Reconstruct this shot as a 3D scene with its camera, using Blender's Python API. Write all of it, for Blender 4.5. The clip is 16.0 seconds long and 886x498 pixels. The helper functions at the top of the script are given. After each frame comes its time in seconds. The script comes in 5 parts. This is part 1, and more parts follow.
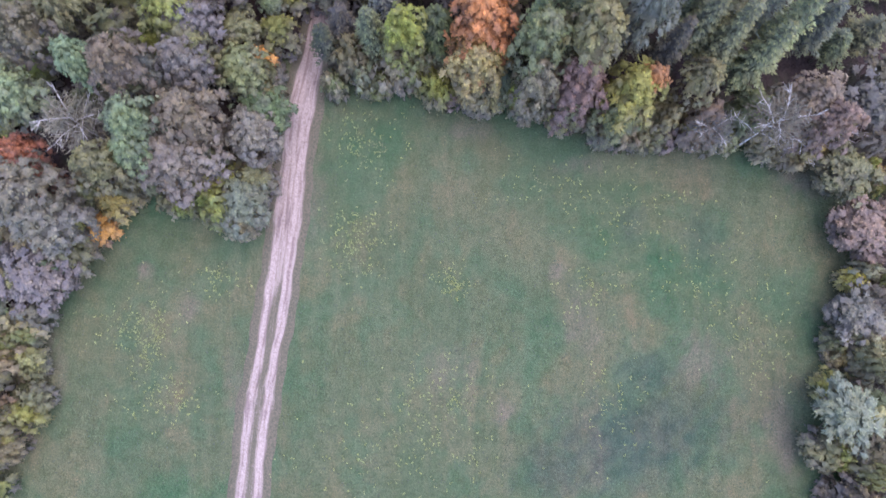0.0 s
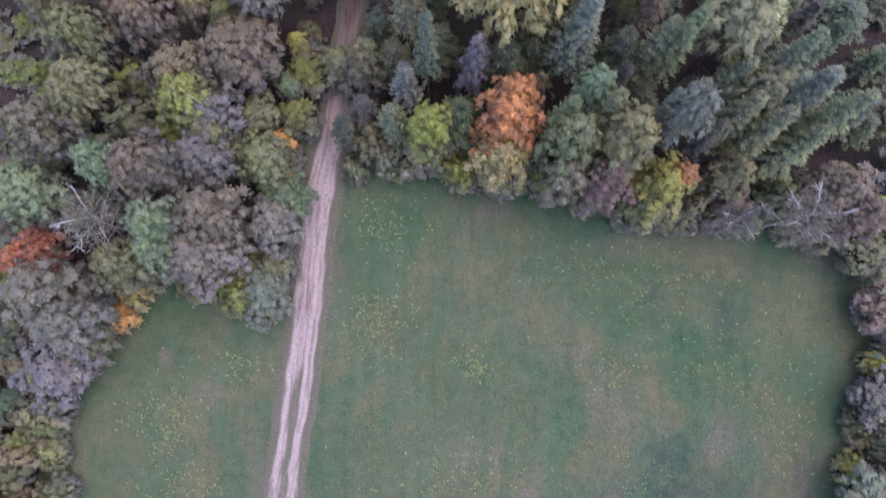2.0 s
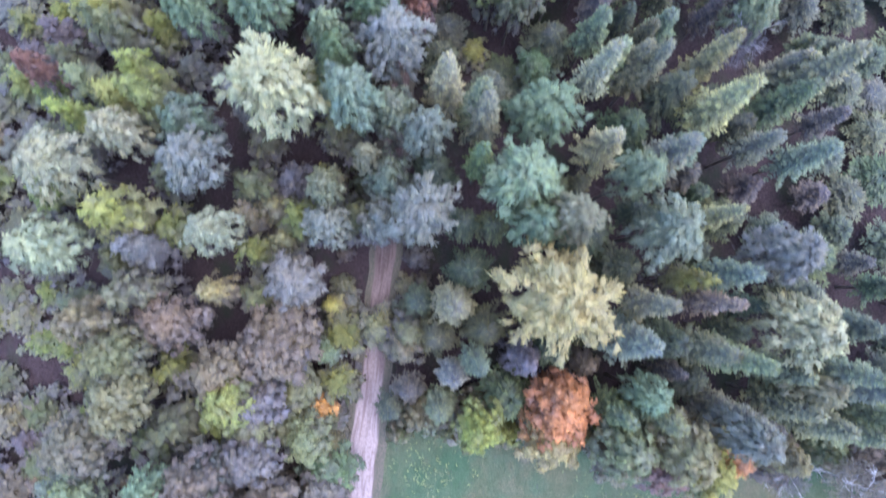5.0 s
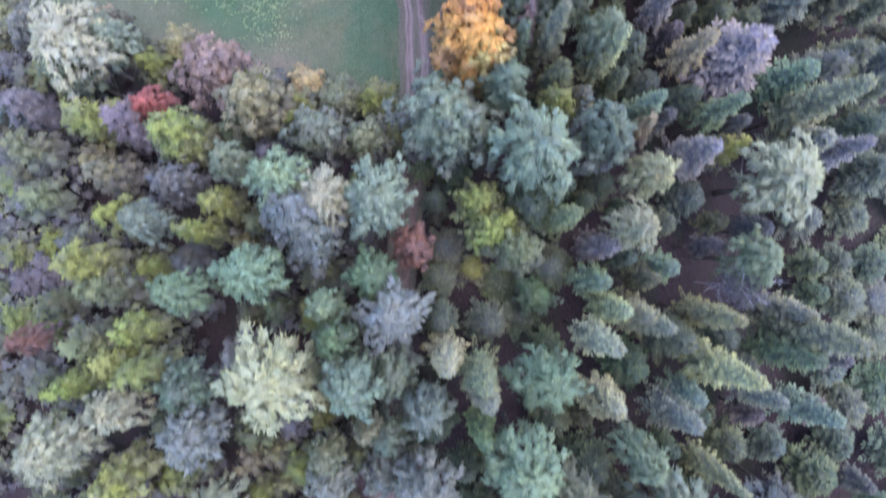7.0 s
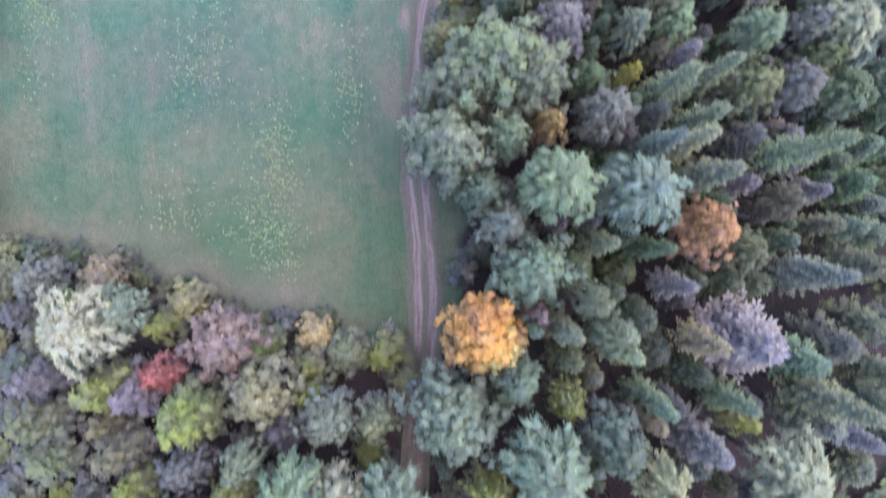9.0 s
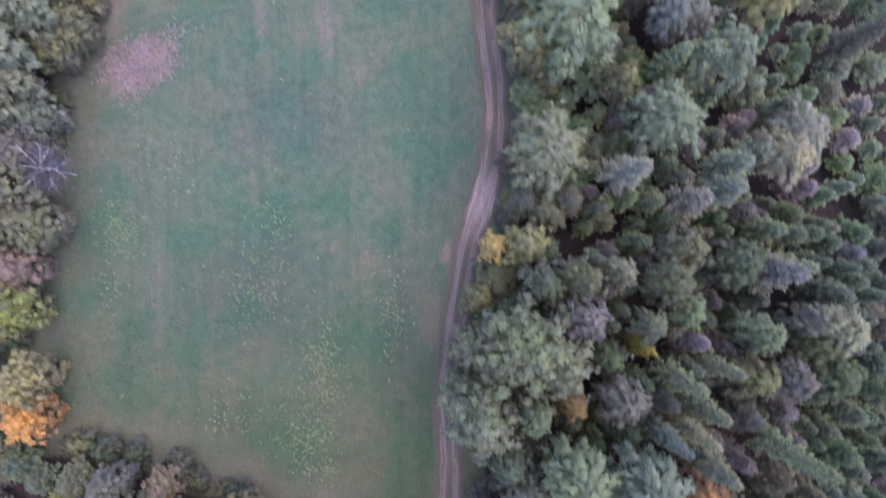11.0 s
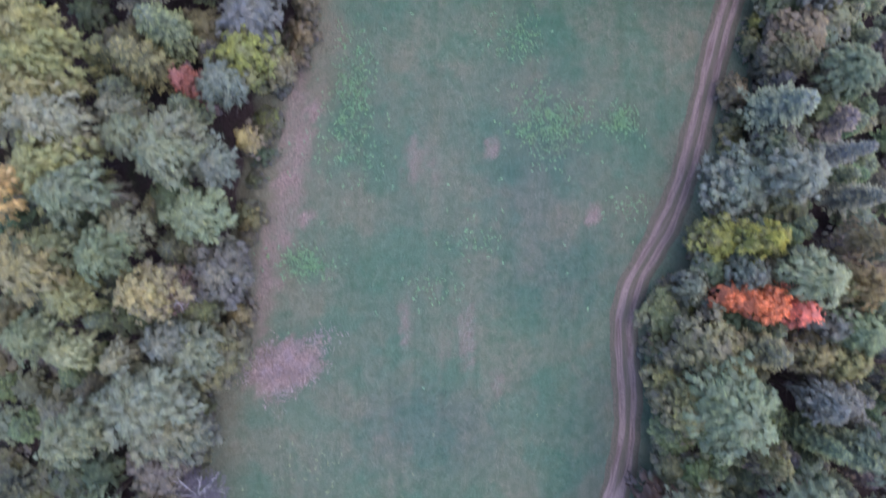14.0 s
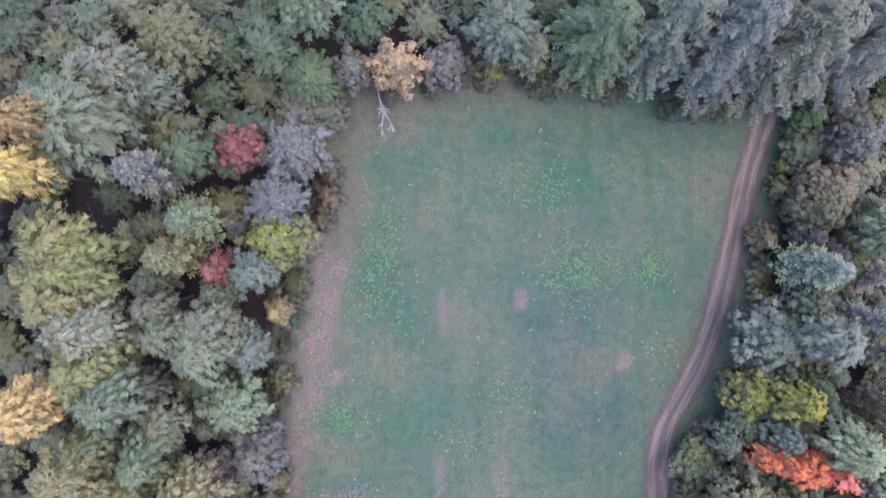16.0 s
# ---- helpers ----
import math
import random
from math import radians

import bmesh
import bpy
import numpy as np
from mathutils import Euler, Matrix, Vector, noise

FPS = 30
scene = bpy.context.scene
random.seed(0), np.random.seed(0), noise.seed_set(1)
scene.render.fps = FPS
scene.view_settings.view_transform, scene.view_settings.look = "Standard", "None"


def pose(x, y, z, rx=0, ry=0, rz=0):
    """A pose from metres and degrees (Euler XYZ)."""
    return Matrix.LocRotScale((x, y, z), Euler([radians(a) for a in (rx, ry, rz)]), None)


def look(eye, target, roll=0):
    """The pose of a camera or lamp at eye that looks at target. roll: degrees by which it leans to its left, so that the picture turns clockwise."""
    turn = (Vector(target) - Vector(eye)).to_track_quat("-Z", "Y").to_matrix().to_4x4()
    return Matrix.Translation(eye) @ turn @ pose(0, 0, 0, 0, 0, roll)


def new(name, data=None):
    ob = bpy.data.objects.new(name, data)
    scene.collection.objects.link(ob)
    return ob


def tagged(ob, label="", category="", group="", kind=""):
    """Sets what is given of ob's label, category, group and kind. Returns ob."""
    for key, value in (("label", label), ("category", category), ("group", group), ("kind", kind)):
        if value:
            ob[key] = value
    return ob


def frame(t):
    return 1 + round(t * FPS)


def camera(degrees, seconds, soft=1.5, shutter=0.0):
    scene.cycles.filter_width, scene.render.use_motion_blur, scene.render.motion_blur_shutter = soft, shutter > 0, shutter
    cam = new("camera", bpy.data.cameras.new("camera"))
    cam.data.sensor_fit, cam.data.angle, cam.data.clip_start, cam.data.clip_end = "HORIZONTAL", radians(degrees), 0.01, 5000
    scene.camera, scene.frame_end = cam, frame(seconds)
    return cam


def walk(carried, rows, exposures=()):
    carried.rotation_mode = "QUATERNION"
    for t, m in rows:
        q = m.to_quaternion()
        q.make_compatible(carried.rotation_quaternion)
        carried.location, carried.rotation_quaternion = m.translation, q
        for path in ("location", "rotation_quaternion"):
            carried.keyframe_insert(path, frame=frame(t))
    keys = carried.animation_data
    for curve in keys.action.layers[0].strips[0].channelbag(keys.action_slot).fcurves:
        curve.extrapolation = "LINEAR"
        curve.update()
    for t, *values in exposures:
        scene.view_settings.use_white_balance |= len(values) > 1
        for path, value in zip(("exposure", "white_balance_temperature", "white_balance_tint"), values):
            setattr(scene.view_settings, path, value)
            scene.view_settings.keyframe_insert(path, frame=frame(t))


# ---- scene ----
cam = camera(73.0, 16.0, soft=1.6, shutter=0.8)
PATH = [
    (0.0, pose(0.00, 0.00, 54.00, 8.49, -0.16, -0.00)),
    (0.5, pose(-0.42, 2.01, 54.21, 8.20, -0.20, -0.22)),
    (1.0, pose(-0.83, 3.64, 54.29, 7.81, -0.18, -0.29)),
    (1.5, pose(-1.48, 5.84, 54.47, 7.51, -0.35, -0.22)),
    (2.0, pose(-2.31, 8.60, 54.72, 7.21, -0.49, -0.42)),
    (2.5, pose(-3.25, 11.96, 55.00, 6.78, -0.69, -0.39)),
    (3.0, pose(-4.17, 15.73, 55.24, 6.32, -0.79, -0.36)),
    (3.2, pose(-4.56, 17.31, 55.35, 6.15, -0.84, -0.46)),
    (5.3, pose(-5.68, 37.44, 56.43, 2.85, -0.77, -3.63)),
    (5.5, pose(-5.55, 39.49, 56.52, 2.53, -0.76, -3.92)),
    (6.0, pose(-5.16, 44.71, 56.67, 1.82, -0.76, -4.37)),
    (6.5, pose(-4.71, 50.10, 56.70, 1.17, -0.75, -4.48)),
    (7.0, pose(-4.32, 55.58, 56.74, 0.63, -0.78, -4.58)),
    (7.5, pose(-4.06, 61.18, 56.72, 0.07, -0.88, -4.60)),
    (8.0, pose(-3.83, 66.82, 56.60, -0.24, -0.92, -4.65)),
    (8.5, pose(-3.66, 72.45, 56.62, -0.34, -0.99, -4.60)),
    (9.0, pose(-3.57, 78.11, 56.62, -0.43, -1.07, -4.44)),
    (9.2, pose(-3.55, 80.33, 56.76, -0.43, -1.11, -4.38)),
    (11.3, pose(-6.46, 102.31, 63.54, 0.96, -0.53, -0.05)),
    (11.5, pose(-7.65, 104.57, 63.87, 0.83, -0.83, 0.34)),
    (12.0, pose(-10.90, 110.32, 64.22, 0.48, -1.40, 1.37)),
    (12.5, pose(-14.37, 116.10, 64.24, 0.06, -1.72, 1.87)),
    (13.0, pose(-17.39, 122.04, 64.30, -0.39, -1.83, 2.13)),
    (13.5, pose(-20.02, 128.34, 64.22, -1.06, -1.96, 2.35)),
    (14.0, pose(-22.18, 134.86, 63.97, -1.72, -1.95, 2.29)),
    (14.5, pose(-23.59, 141.09, 63.88, -2.10, -2.22, 1.00)),
    (15.0, pose(-24.55, 146.34, 63.70, -2.52, -2.23, 0.69)),
    (15.5, pose(-25.26, 150.03, 63.37, -2.76, -2.14, 0.63)),
    (16.0, pose(-25.93, 152.82, 62.89, -3.23, -2.20, 0.51)),
]
walk(cam, PATH, exposures=((0.0, 2.51, 6600, 17), (0.5, 2.33, 6650, 18), (1.0, 2.22, 6650, 18), (2.0, 2.2, 6600, 19), (3.0, 2.52, 6300, 18), (5.5, 3.0, 5650, 16), (7.0, 2.80, 5750, 16), (9.0, 2.83, 6050, 15), (11.5, 2.11, 6450, 24), (12.4, 2.05, 6200, 21), (14.0, 2.08, 6200, 19), (16.0, 2.33, 6350, 20)))

# ---- light: dusk sky, the sun low behind thin cloud ----
SUN_ELEV, SUN_TURN = 73.0, 80.0
world = bpy.data.worlds.new("sky")
scene.world = world
world.use_nodes = True
wn = world.node_tree
sky = wn.nodes.new("ShaderNodeTexSky")
sky.sky_type = "NISHITA"
sky.sun_disc = False
sky.sun_elevation = radians(SUN_ELEV)
sky.sun_rotation = radians(SUN_TURN)
sky.air_density = 1.0
sky.dust_density = 1.0
sky.ozone_density = 2.0
wn.links.new(sky.outputs["Color"], wn.nodes["Background"].inputs["Color"])
wn.nodes["Background"].inputs["Strength"].default_value = 0.15
sun = new("sun", bpy.data.lights.new("sun", "SUN"))
sun.data.energy = 0.6
sun.data.angle = radians(75)
sun.data.color = (1.0, 0.93, 0.84)
e, a = radians(SUN_ELEV), radians(SUN_TURN)
sun.matrix_basis = look((math.sin(a) * math.cos(e) * 90, math.cos(a) * math.cos(e) * 90, math.sin(e) * 90), (0, 0, 0))


# ---- materials ----
def material(name, rough=0.8):
    m = bpy.data.materials.new(name)
    m.use_nodes = True
    t = m.node_tree
    b = t.nodes["Principled BSDF"]
    b.inputs["Roughness"].default_value = rough
    b.inputs["Specular IOR Level"].default_value = 0.25
    return m, t, b


def node(t, kind, **sets):
    n = t.nodes.new("ShaderNode" + kind)
    for k, v in sets.items():
        n.inputs[k.replace("_", " ")].default_value = v
    return n


def mixed(t, fac, a, b, how="MIX"):
    """A colour mix; fac, a and b are sockets or values."""
    n = t.nodes.new("ShaderNodeMix")
    n.data_type = "RGBA"
    n.blend_type = how
    for i, v in ((0, fac), (6, a), (7, b)):
        if isinstance(v, bpy.types.NodeSocket):
            t.links.new(v, n.inputs[i])
        else:
            n.inputs[i].default_value = v if i == 0 else (*v, 1)
    return n.outputs[2]


def ramp(t, fac, low, high, to_low=0.0, to_high=1.0):
    n = t.nodes.new("ShaderNodeMapRange")
    n.inputs[1].default_value, n.inputs[2].default_value = low, high
    n.inputs[3].default_value, n.inputs[4].default_value = to_low, to_high
    t.links.new(fac, n.inputs[0])
    return n.outputs[0]


def math2(t, how, a, b):
    n = t.nodes.new("ShaderNodeMath")
    n.operation = how
    for i, v in enumerate((a, b)):
        if isinstance(v, bpy.types.NodeSocket):
            t.links.new(v, n.inputs[i])
        else:
            n.inputs[i].default_value = v
    return n.outputs[0]


def noise_of(t, scale, detail=3.0, stretch=None, rough=0.55):
    n = node(t, "TexNoise", Scale=scale, Detail=detail, Roughness=rough)
    g = t.nodes.new("ShaderNodeNewGeometry")
    if stretch:
        v = t.nodes.new("ShaderNodeVectorMath")
        v.operation = "MULTIPLY"
        v.inputs[1].default_value = stretch
        t.links.new(g.outputs["Position"], v.inputs[0])
        t.links.new(v.outputs[0], n.inputs["Vector"])
    else:
        t.links.new(g.outputs["Position"], n.inputs["Vector"])
    return n.outputs["Fac"]


def attribute(t, name):
    n = t.nodes.new("ShaderNodeAttribute")
    n.attribute_name = name
    return n.outputs["Fac"]


def bump(t, b, height, strength, distance):
    n = node(t, "Bump", Strength=strength, Distance=distance)
    t.links.new(height, n.inputs["Height"])
    t.links.new(n.outputs[0], b.inputs["Normal"])


def leaf_material(name, rough, spread, gloss=0.25, through_leaf=0.25, mauve=0.2):
    """Foliage: the tree's own colour, varied from leaf to leaf and over the crown, with light and shade painted in."""
    m, t, b = material(name, rough)
    b.inputs["Specular IOR Level"].default_value = gloss
    info = t.nodes.new("ShaderNodeObjectInfo")
    geo = t.nodes.new("ShaderNodeNewGeometry")
    hsv = t.nodes.new("ShaderNodeHueSaturation")
    t.links.new(info.outputs["Color"], hsv.inputs["Color"])
    t.links.new(ramp(t, geo.outputs["Random Per Island"], 0, 1, 1 - spread, 1 + spread), hsv.inputs["Value"])
    t.links.new(ramp(t, info.outputs["Random"], 0, 1, 0.493, 0.507), hsv.inputs["Hue"])
    grain = noise_of(t, 5.5, 3.0, rough=0.65)
    patch_tone = ramp(t, noise_of(t, 0.9, 2.0), 0.3, 0.7, 0.0, 1.0)
    warm = mixed(t, 1.0, hsv.outputs["Color"], (1.12, 1.0, 0.82), "MULTIPLY")
    col = mixed(t, patch_tone, hsv.outputs["Color"], warm)
    twiggy = ramp(t, noise_of(t, 0.55, 3.0, rough=0.6), 0.48, 0.66, 0.0, mauve)
    col = mixed(t, twiggy, col, (0.130, 0.112, 0.122))
    # lower boughs painted mauve, for their shade and for bare twigs
    col = mixed(t, attribute(t, "mauve_shade"), col, (0.158, 0.138, 0.154))
    col = mixed(t, ramp(t, grain, 0.35, 0.65, 0.0, 1.0), mixed(t, 1.0, col, (0.74, 0.75, 0.74), "MULTIPLY"), mixed(t, 1.0, col, (1.18, 1.16, 1.12), "MULTIPLY"))
    # painted light: tips lit warm and pale, inner foliage shaded darker and bluish
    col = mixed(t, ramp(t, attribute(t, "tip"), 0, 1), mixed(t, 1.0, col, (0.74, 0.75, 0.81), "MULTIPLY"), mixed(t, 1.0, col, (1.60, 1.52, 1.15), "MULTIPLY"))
    bump(t, b, grain, 0.8, 0.12)
    t.links.new(col, b.inputs["Base Color"])
    tr = t.nodes.new("ShaderNodeBsdfTranslucent")
    t.links.new(col, tr.inputs["Color"])
    mx = t.nodes.new("ShaderNodeMixShader")
    mx.inputs[0].default_value = through_leaf
    t.links.new(b.outputs[0], mx.inputs[1])
    t.links.new(tr.outputs[0], mx.inputs[2])
    t.links.new(mx.outputs[0], t.nodes["Material Output"].inputs["Surface"])
    return m


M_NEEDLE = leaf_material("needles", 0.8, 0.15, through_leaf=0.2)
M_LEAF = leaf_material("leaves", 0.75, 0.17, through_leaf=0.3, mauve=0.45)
M_TWIG, t, b = material("twig_bark", 0.85)
info = t.nodes.new("ShaderNodeObjectInfo")
t.links.new(mixed(t, ramp(t, noise_of(t, 3.0), 0.3, 0.7), info.outputs["Color"], (0.25, 0.22, 0.22)), b.inputs["Base Color"])
M_BARK, t, b = material("bark", 0.9)
n1 = noise_of(t, 6.0, 4.0, (1, 1, 0.2))
t.links.new(mixed(t, ramp(t, n1, 0.3, 0.7), (0.05, 0.04, 0.035), (0.16, 0.13, 0.11)), b.inputs["Base Color"])
bump(t, b, n1, 0.6, 0.03)

# meadow and forest floor on one sheet of ground
M_GROUND, t, b = material("grass_and_litter", 0.95)
b.inputs["Specular IOR Level"].default_value = 0.1
broad = noise_of(t, 0.10, 3.0)
middle = noise_of(t, 0.3, 5.0, (1.0, 0.6, 1.0), 0.62)
streak = noise_of(t, 0.5, 3.0, (1.0, 0.16, 1.0))
fine = noise_of(t, 5.0, 4.0)
patchy = noise_of(t, 1.0, 5.0, rough=0.68)
speck = noise_of(t, 9.0, 3.0, rough=0.7)
tone = noise_of(t, 0.17, 4.0, rough=0.6)
sweep = noise_of(t, 0.9, 3.0, (1.0, 0.07, 1.0))
north = node(t, "SeparateXYZ")
t.links.new(t.nodes.new("ShaderNodeNewGeometry").outputs["Position"], north.inputs[0])
grass = mixed(t, ramp(t, broad, 0.38, 0.62), (0.077, 0.093, 0.055), (0.108, 0.105, 0.066))
bluish = mixed(t, ramp(t, broad, 0.4, 0.6), (0.098, 0.124, 0.091), (0.130, 0.133, 0.098))
grass = mixed(t, ramp(t, north.outputs[1], 80, 108, 0, 0.9), grass, bluish)
grass = mixed(t, ramp(t, tone, 0.47, 0.58, 0, 0.9), grass, mixed(t, 1.0, grass, (0.76, 0.98, 0.95), "MULTIPLY"))
calm = ramp(t, north.outputs[1], 64, 80, 0.75, 0.45)
grass = mixed(t, math2(t, "MULTIPLY", calm, ramp(t, middle, 0.47, 0.66, 0, 0.6)), grass, mixed(t, 1.0, grass, (1.3, 1.03, 0.98), "MULTIPLY"))
grass = mixed(t, math2(t, "MULTIPLY", calm, ramp(t, streak, 0.52, 0.7, 0, 0.6)), grass, mixed(t, 1.0, grass, (1.45, 1.1, 1.15), "MULTIPLY"))
grass = mixed(t, ramp(t, sweep, 0.52, 0.66, 0, 0.5), grass, mixed(t, 1.0, grass, (0.78, 0.86, 0.82), "MULTIPLY"))
grass = mixed(t, math2(t, "MULTIPLY", attribute(t, "lush"), ramp(t, patchy, 0.3, 0.6, 0.3, 0.95)), grass, mixed(t, 1.0, grass, (0.70, 0.96, 0.88), "MULTIPLY"))
grass = mixed(t, math2(t, "MULTIPLY", attribute(t, "dark"), ramp(t, patchy, 0.35, 0.6, 0.75, 1.0)), grass, mixed(t, 1.0, grass, (0.62, 0.68, 0.90), "MULTIPLY"))
dry = ramp(t, math2(t, "ADD", attribute(t, "dry"), math2(t, "MULTIPLY", math2(t, "SUBTRACT", math2(t, "ADD", math2(t, "MULTIPLY", patchy, 0.6), math2(t, "MULTIPLY", streak, 0.4)), 0.5), 2.2)), 0.10, 0.85)
dry = math2(t, "MULTIPLY", dry, ramp(t, attribute(t, "dry"), 0.0, 0.3))
bare = mixed(t, ramp(t, north.outputs[1], 64, 80), (0.120, 0.096, 0.076), (0.152, 0.103, 0.088))
straw = mixed(t, ramp(t, north.outputs[1], 64, 80), (0.160, 0.126, 0.104), (0.265, 0.178, 0.168))
grass = mixed(t, math2(t, "MULTIPLY", attribute(t, "rim"), ramp(t, patchy, 0.3, 0.65, 0.4, 0.9)), grass, (0.150, 0.120, 0.088))
grass = mixed(t, dry, grass, mixed(t, ramp(t, fine, 0.35, 0.6), bare, straw))
grass = mixed(t, ramp(t, patchy, 0.44, 0.62, 0, 0.68), grass, mixed(t, 1.0, grass, (0.72, 0.80, 0.74), "MULTIPLY"))
grass = mixed(t, ramp(t, speck, 0.42, 0.56, 0.8, 0), grass, mixed(t, 1.0, grass, (0.6, 0.66, 0.62), "MULTIPLY"))
grass = mixed(t, ramp(t, speck, 0.58, 0.70, 0, 0.7), grass, mixed(t, 1.0, grass, (1.6, 1.6, 1.45), "MULTIPLY"))
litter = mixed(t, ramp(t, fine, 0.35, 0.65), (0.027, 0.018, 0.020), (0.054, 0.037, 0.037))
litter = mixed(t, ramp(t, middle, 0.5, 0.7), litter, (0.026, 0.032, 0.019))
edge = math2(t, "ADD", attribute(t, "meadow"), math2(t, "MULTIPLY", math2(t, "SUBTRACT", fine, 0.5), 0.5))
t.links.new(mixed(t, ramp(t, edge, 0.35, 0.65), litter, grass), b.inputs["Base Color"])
bump(t, b, math2(t, "ADD", fine, math2(t, "MULTIPLY", speck, 0.6)), 0.9, 0.15)

# farm track: pale stone dust in the ruts, grass between them
M_TRACK, t, b = material("stone_dust_track", 0.95)
b.inputs["Specular IOR Level"].default_value = 0.1
fine = noise_of(t, 6.0, 4.0)
wide = noise_of(t, 0.6, 3.0)
lane = t.nodes.new("ShaderNodeCombineXYZ")
t.links.new(math2(t, "MULTIPLY", attribute(t, "across"), 3.2), lane.inputs[0])
t.links.new(math2(t, "MULTIPLY", attribute(t, "along"), 0.22), lane.inputs[1])
groove = node(t, "TexNoise", Scale=1.0, Detail=4.0, Roughness=0.6)
t.links.new(lane.outputs[0], groove.inputs["Vector"])
groove = groove.outputs["Fac"]
pale = mixed(t, ramp(t, fine, 0.3, 0.7), (0.200, 0.146, 0.137), (0.335, 0.258, 0.244))
earth = mixed(t, ramp(t, fine, 0.3, 0.7), (0.105, 0.073, 0.064), (0.165, 0.118, 0.105))
dust = mixed(t, attribute(t, "pale"), earth, pale)
dust = mixed(t, ramp(t, groove, 0.47, 0.6, 0, 0.8), dust, mixed(t, 1.0, dust, (0.58, 0.54, 0.56), "MULTIPLY"))
dust = mixed(t, ramp(t, wide, 0.5, 0.72, 0, 0.35), dust, mixed(t, 1.0, dust, (0.7, 0.66, 0.66), "MULTIPLY"))
verge = mixed(t, ramp(t, fine, 0.35, 0.65), (0.062, 0.060, 0.042), (0.115, 0.092, 0.072))
edge = math2(t, "ADD", attribute(t, "grassy"), math2(t, "MULTIPLY", math2(t, "SUBTRACT", math2(t, "ADD", math2(t, "MULTIPLY", fine, 0.5), math2(t, "MULTIPLY", groove, 0.5)), 0.5), 2.6))
t.links.new(mixed(t, ramp(t, edge, 0.3, 0.75), dust, verge), b.inputs["Base Color"])
bump(t, b, fine, 0.7, 0.06)


# ---- the plan: track and meadows ----
def spline(points, step):
    """Evenly stepped points on a smooth line through the given ones."""
    p = [Vector(q) for q in points]
    p = [p[0] * 2 - p[1]] + p + [p[-1] * 2 - p[-2]]
    out = []
    for a, b, c, d in zip(p, p[1:], p[2:], p[3:]):
        n = max(1, round((c - b).length / step))
        for i in range(n):
            u = i / n
            out.append(0.5 * (2 * b + (c - a) * u + (2 * a - 5 * b + 4 * c - d) * u * u + (3 * b - a - 3 * c + d) * u ** 3))
    return out + [p[-2]]


TRACK = spline([(-19, -60), (-16.5, -13), (-15.55, -2.5), (-14.5, 6), (-13.65, 13.5), (-12.75, 20.5), (-11.5, 27.5), (-10.9, 32), (-9.9, 37), (-8.2, 50), (-6, 62), (-4.6, 72), (-4.4, 79), (-4.4, 85),
                (-3.5, 92.5), (-2.4, 99), (-1.0, 103.5), (0.1, 107.5), (0.8, 112.4), (0.85, 117.5), (0.2, 122.5), (0.05, 126), (0.8, 129.8), (2.2, 132.7), (3.8, 136), (5.3, 139.9), (6.3, 143.5), (7.1, 147.8), (8.6, 155.5), (9.7, 160.4), (12, 168), (16, 190)], 0.5)
SOUTH = [(-9.7, 22.4), (-0.1, 21.6), (6.3, 20.7), (11.6, 19.2), (19.5, 17.3), (27.3, 16.9), (33.6, 16.3), (36.7, 15.2), (37.6, 11.3), (37.3, 6.1), (35.7, 0), (34.5, -5), (32.8, -9.8), (31.9, -20),
         (30, -60), (-42, -60), (-39, -20), (-37.1, -11.1), (-34.9, -5.9), (-35.3, 0), (-34.2, 5), (-30.7, 11.3), (-26.1, 12.6), (-20.8, 10.7), (-17.5, 9.5), (-15.5, 24)]
NORTH = [(-52, 82), (-44, 80.6), (-38.8, 80), (-31, 78.3), (-26.4, 76.4), (-21.9, 73.9), (-18.3, 72.5), (-13, 71.6), (-7.7, 70), (-3, 70), (-2.4, 80), (-2, 90), (-0.2, 97.5), (2, 105), (2.8, 112), (2.8, 121),
         (3.6, 128.6), (7.2, 134), (9.2, 141), (10.4, 148), (11.2, 155), (13, 162.5), (7.4, 163), (-1.8, 165), (-10.9, 166.4), (-19.8, 166.6), (-28.5, 165.2), (-33.9, 162.8), (-34.6, 155),
         (-38.3, 147), (-39.8, 137), (-40.8, 127), (-43.5, 118), (-45.5, 108), (-47.3, 99), (-48.2, 91)]


def inside(x, y, ring):
    """How far in metres each place lies inside the ring (negative outside)."""
    hit = np.zeros(x.shape, bool)
    near = np.full(x.shape, 1e9)
    for (ax, ay), (bx, by) in zip(ring, ring[1:] + ring[:1]):
        if ay != by:
            hit ^= ((ay > y) != (by > y)) & (x < (bx - ax) * (y - ay) / (by - ay) + ax)
        u = np.clip(((x - ax) * (bx - ax) + (y - ay) * (by - ay)) / ((bx - ax) ** 2 + (by - ay) ** 2), 0, 1)
        near = np.minimum(near, np.hypot(x - ax - u * (bx - ax), y - ay - u * (by - ay)))
    return np.where(hit, near, -near)


def meadow_depth(x, y):
    x, y = np.asarray(x, float), np.asarray(y, float)
    return np.maximum(inside(x, y, SOUTH), inside(x, y, NORTH))


TRACK_XY = np.array([(p.x, p.y) for p in TRACK])


def track_gap(x, y):
    x, y = np.asarray(x, float), np.asarray(y, float)
    return np.hypot(x[..., None] - TRACK_XY[:, 0], y[..., None] - TRACK_XY[:, 1]).min(-1)


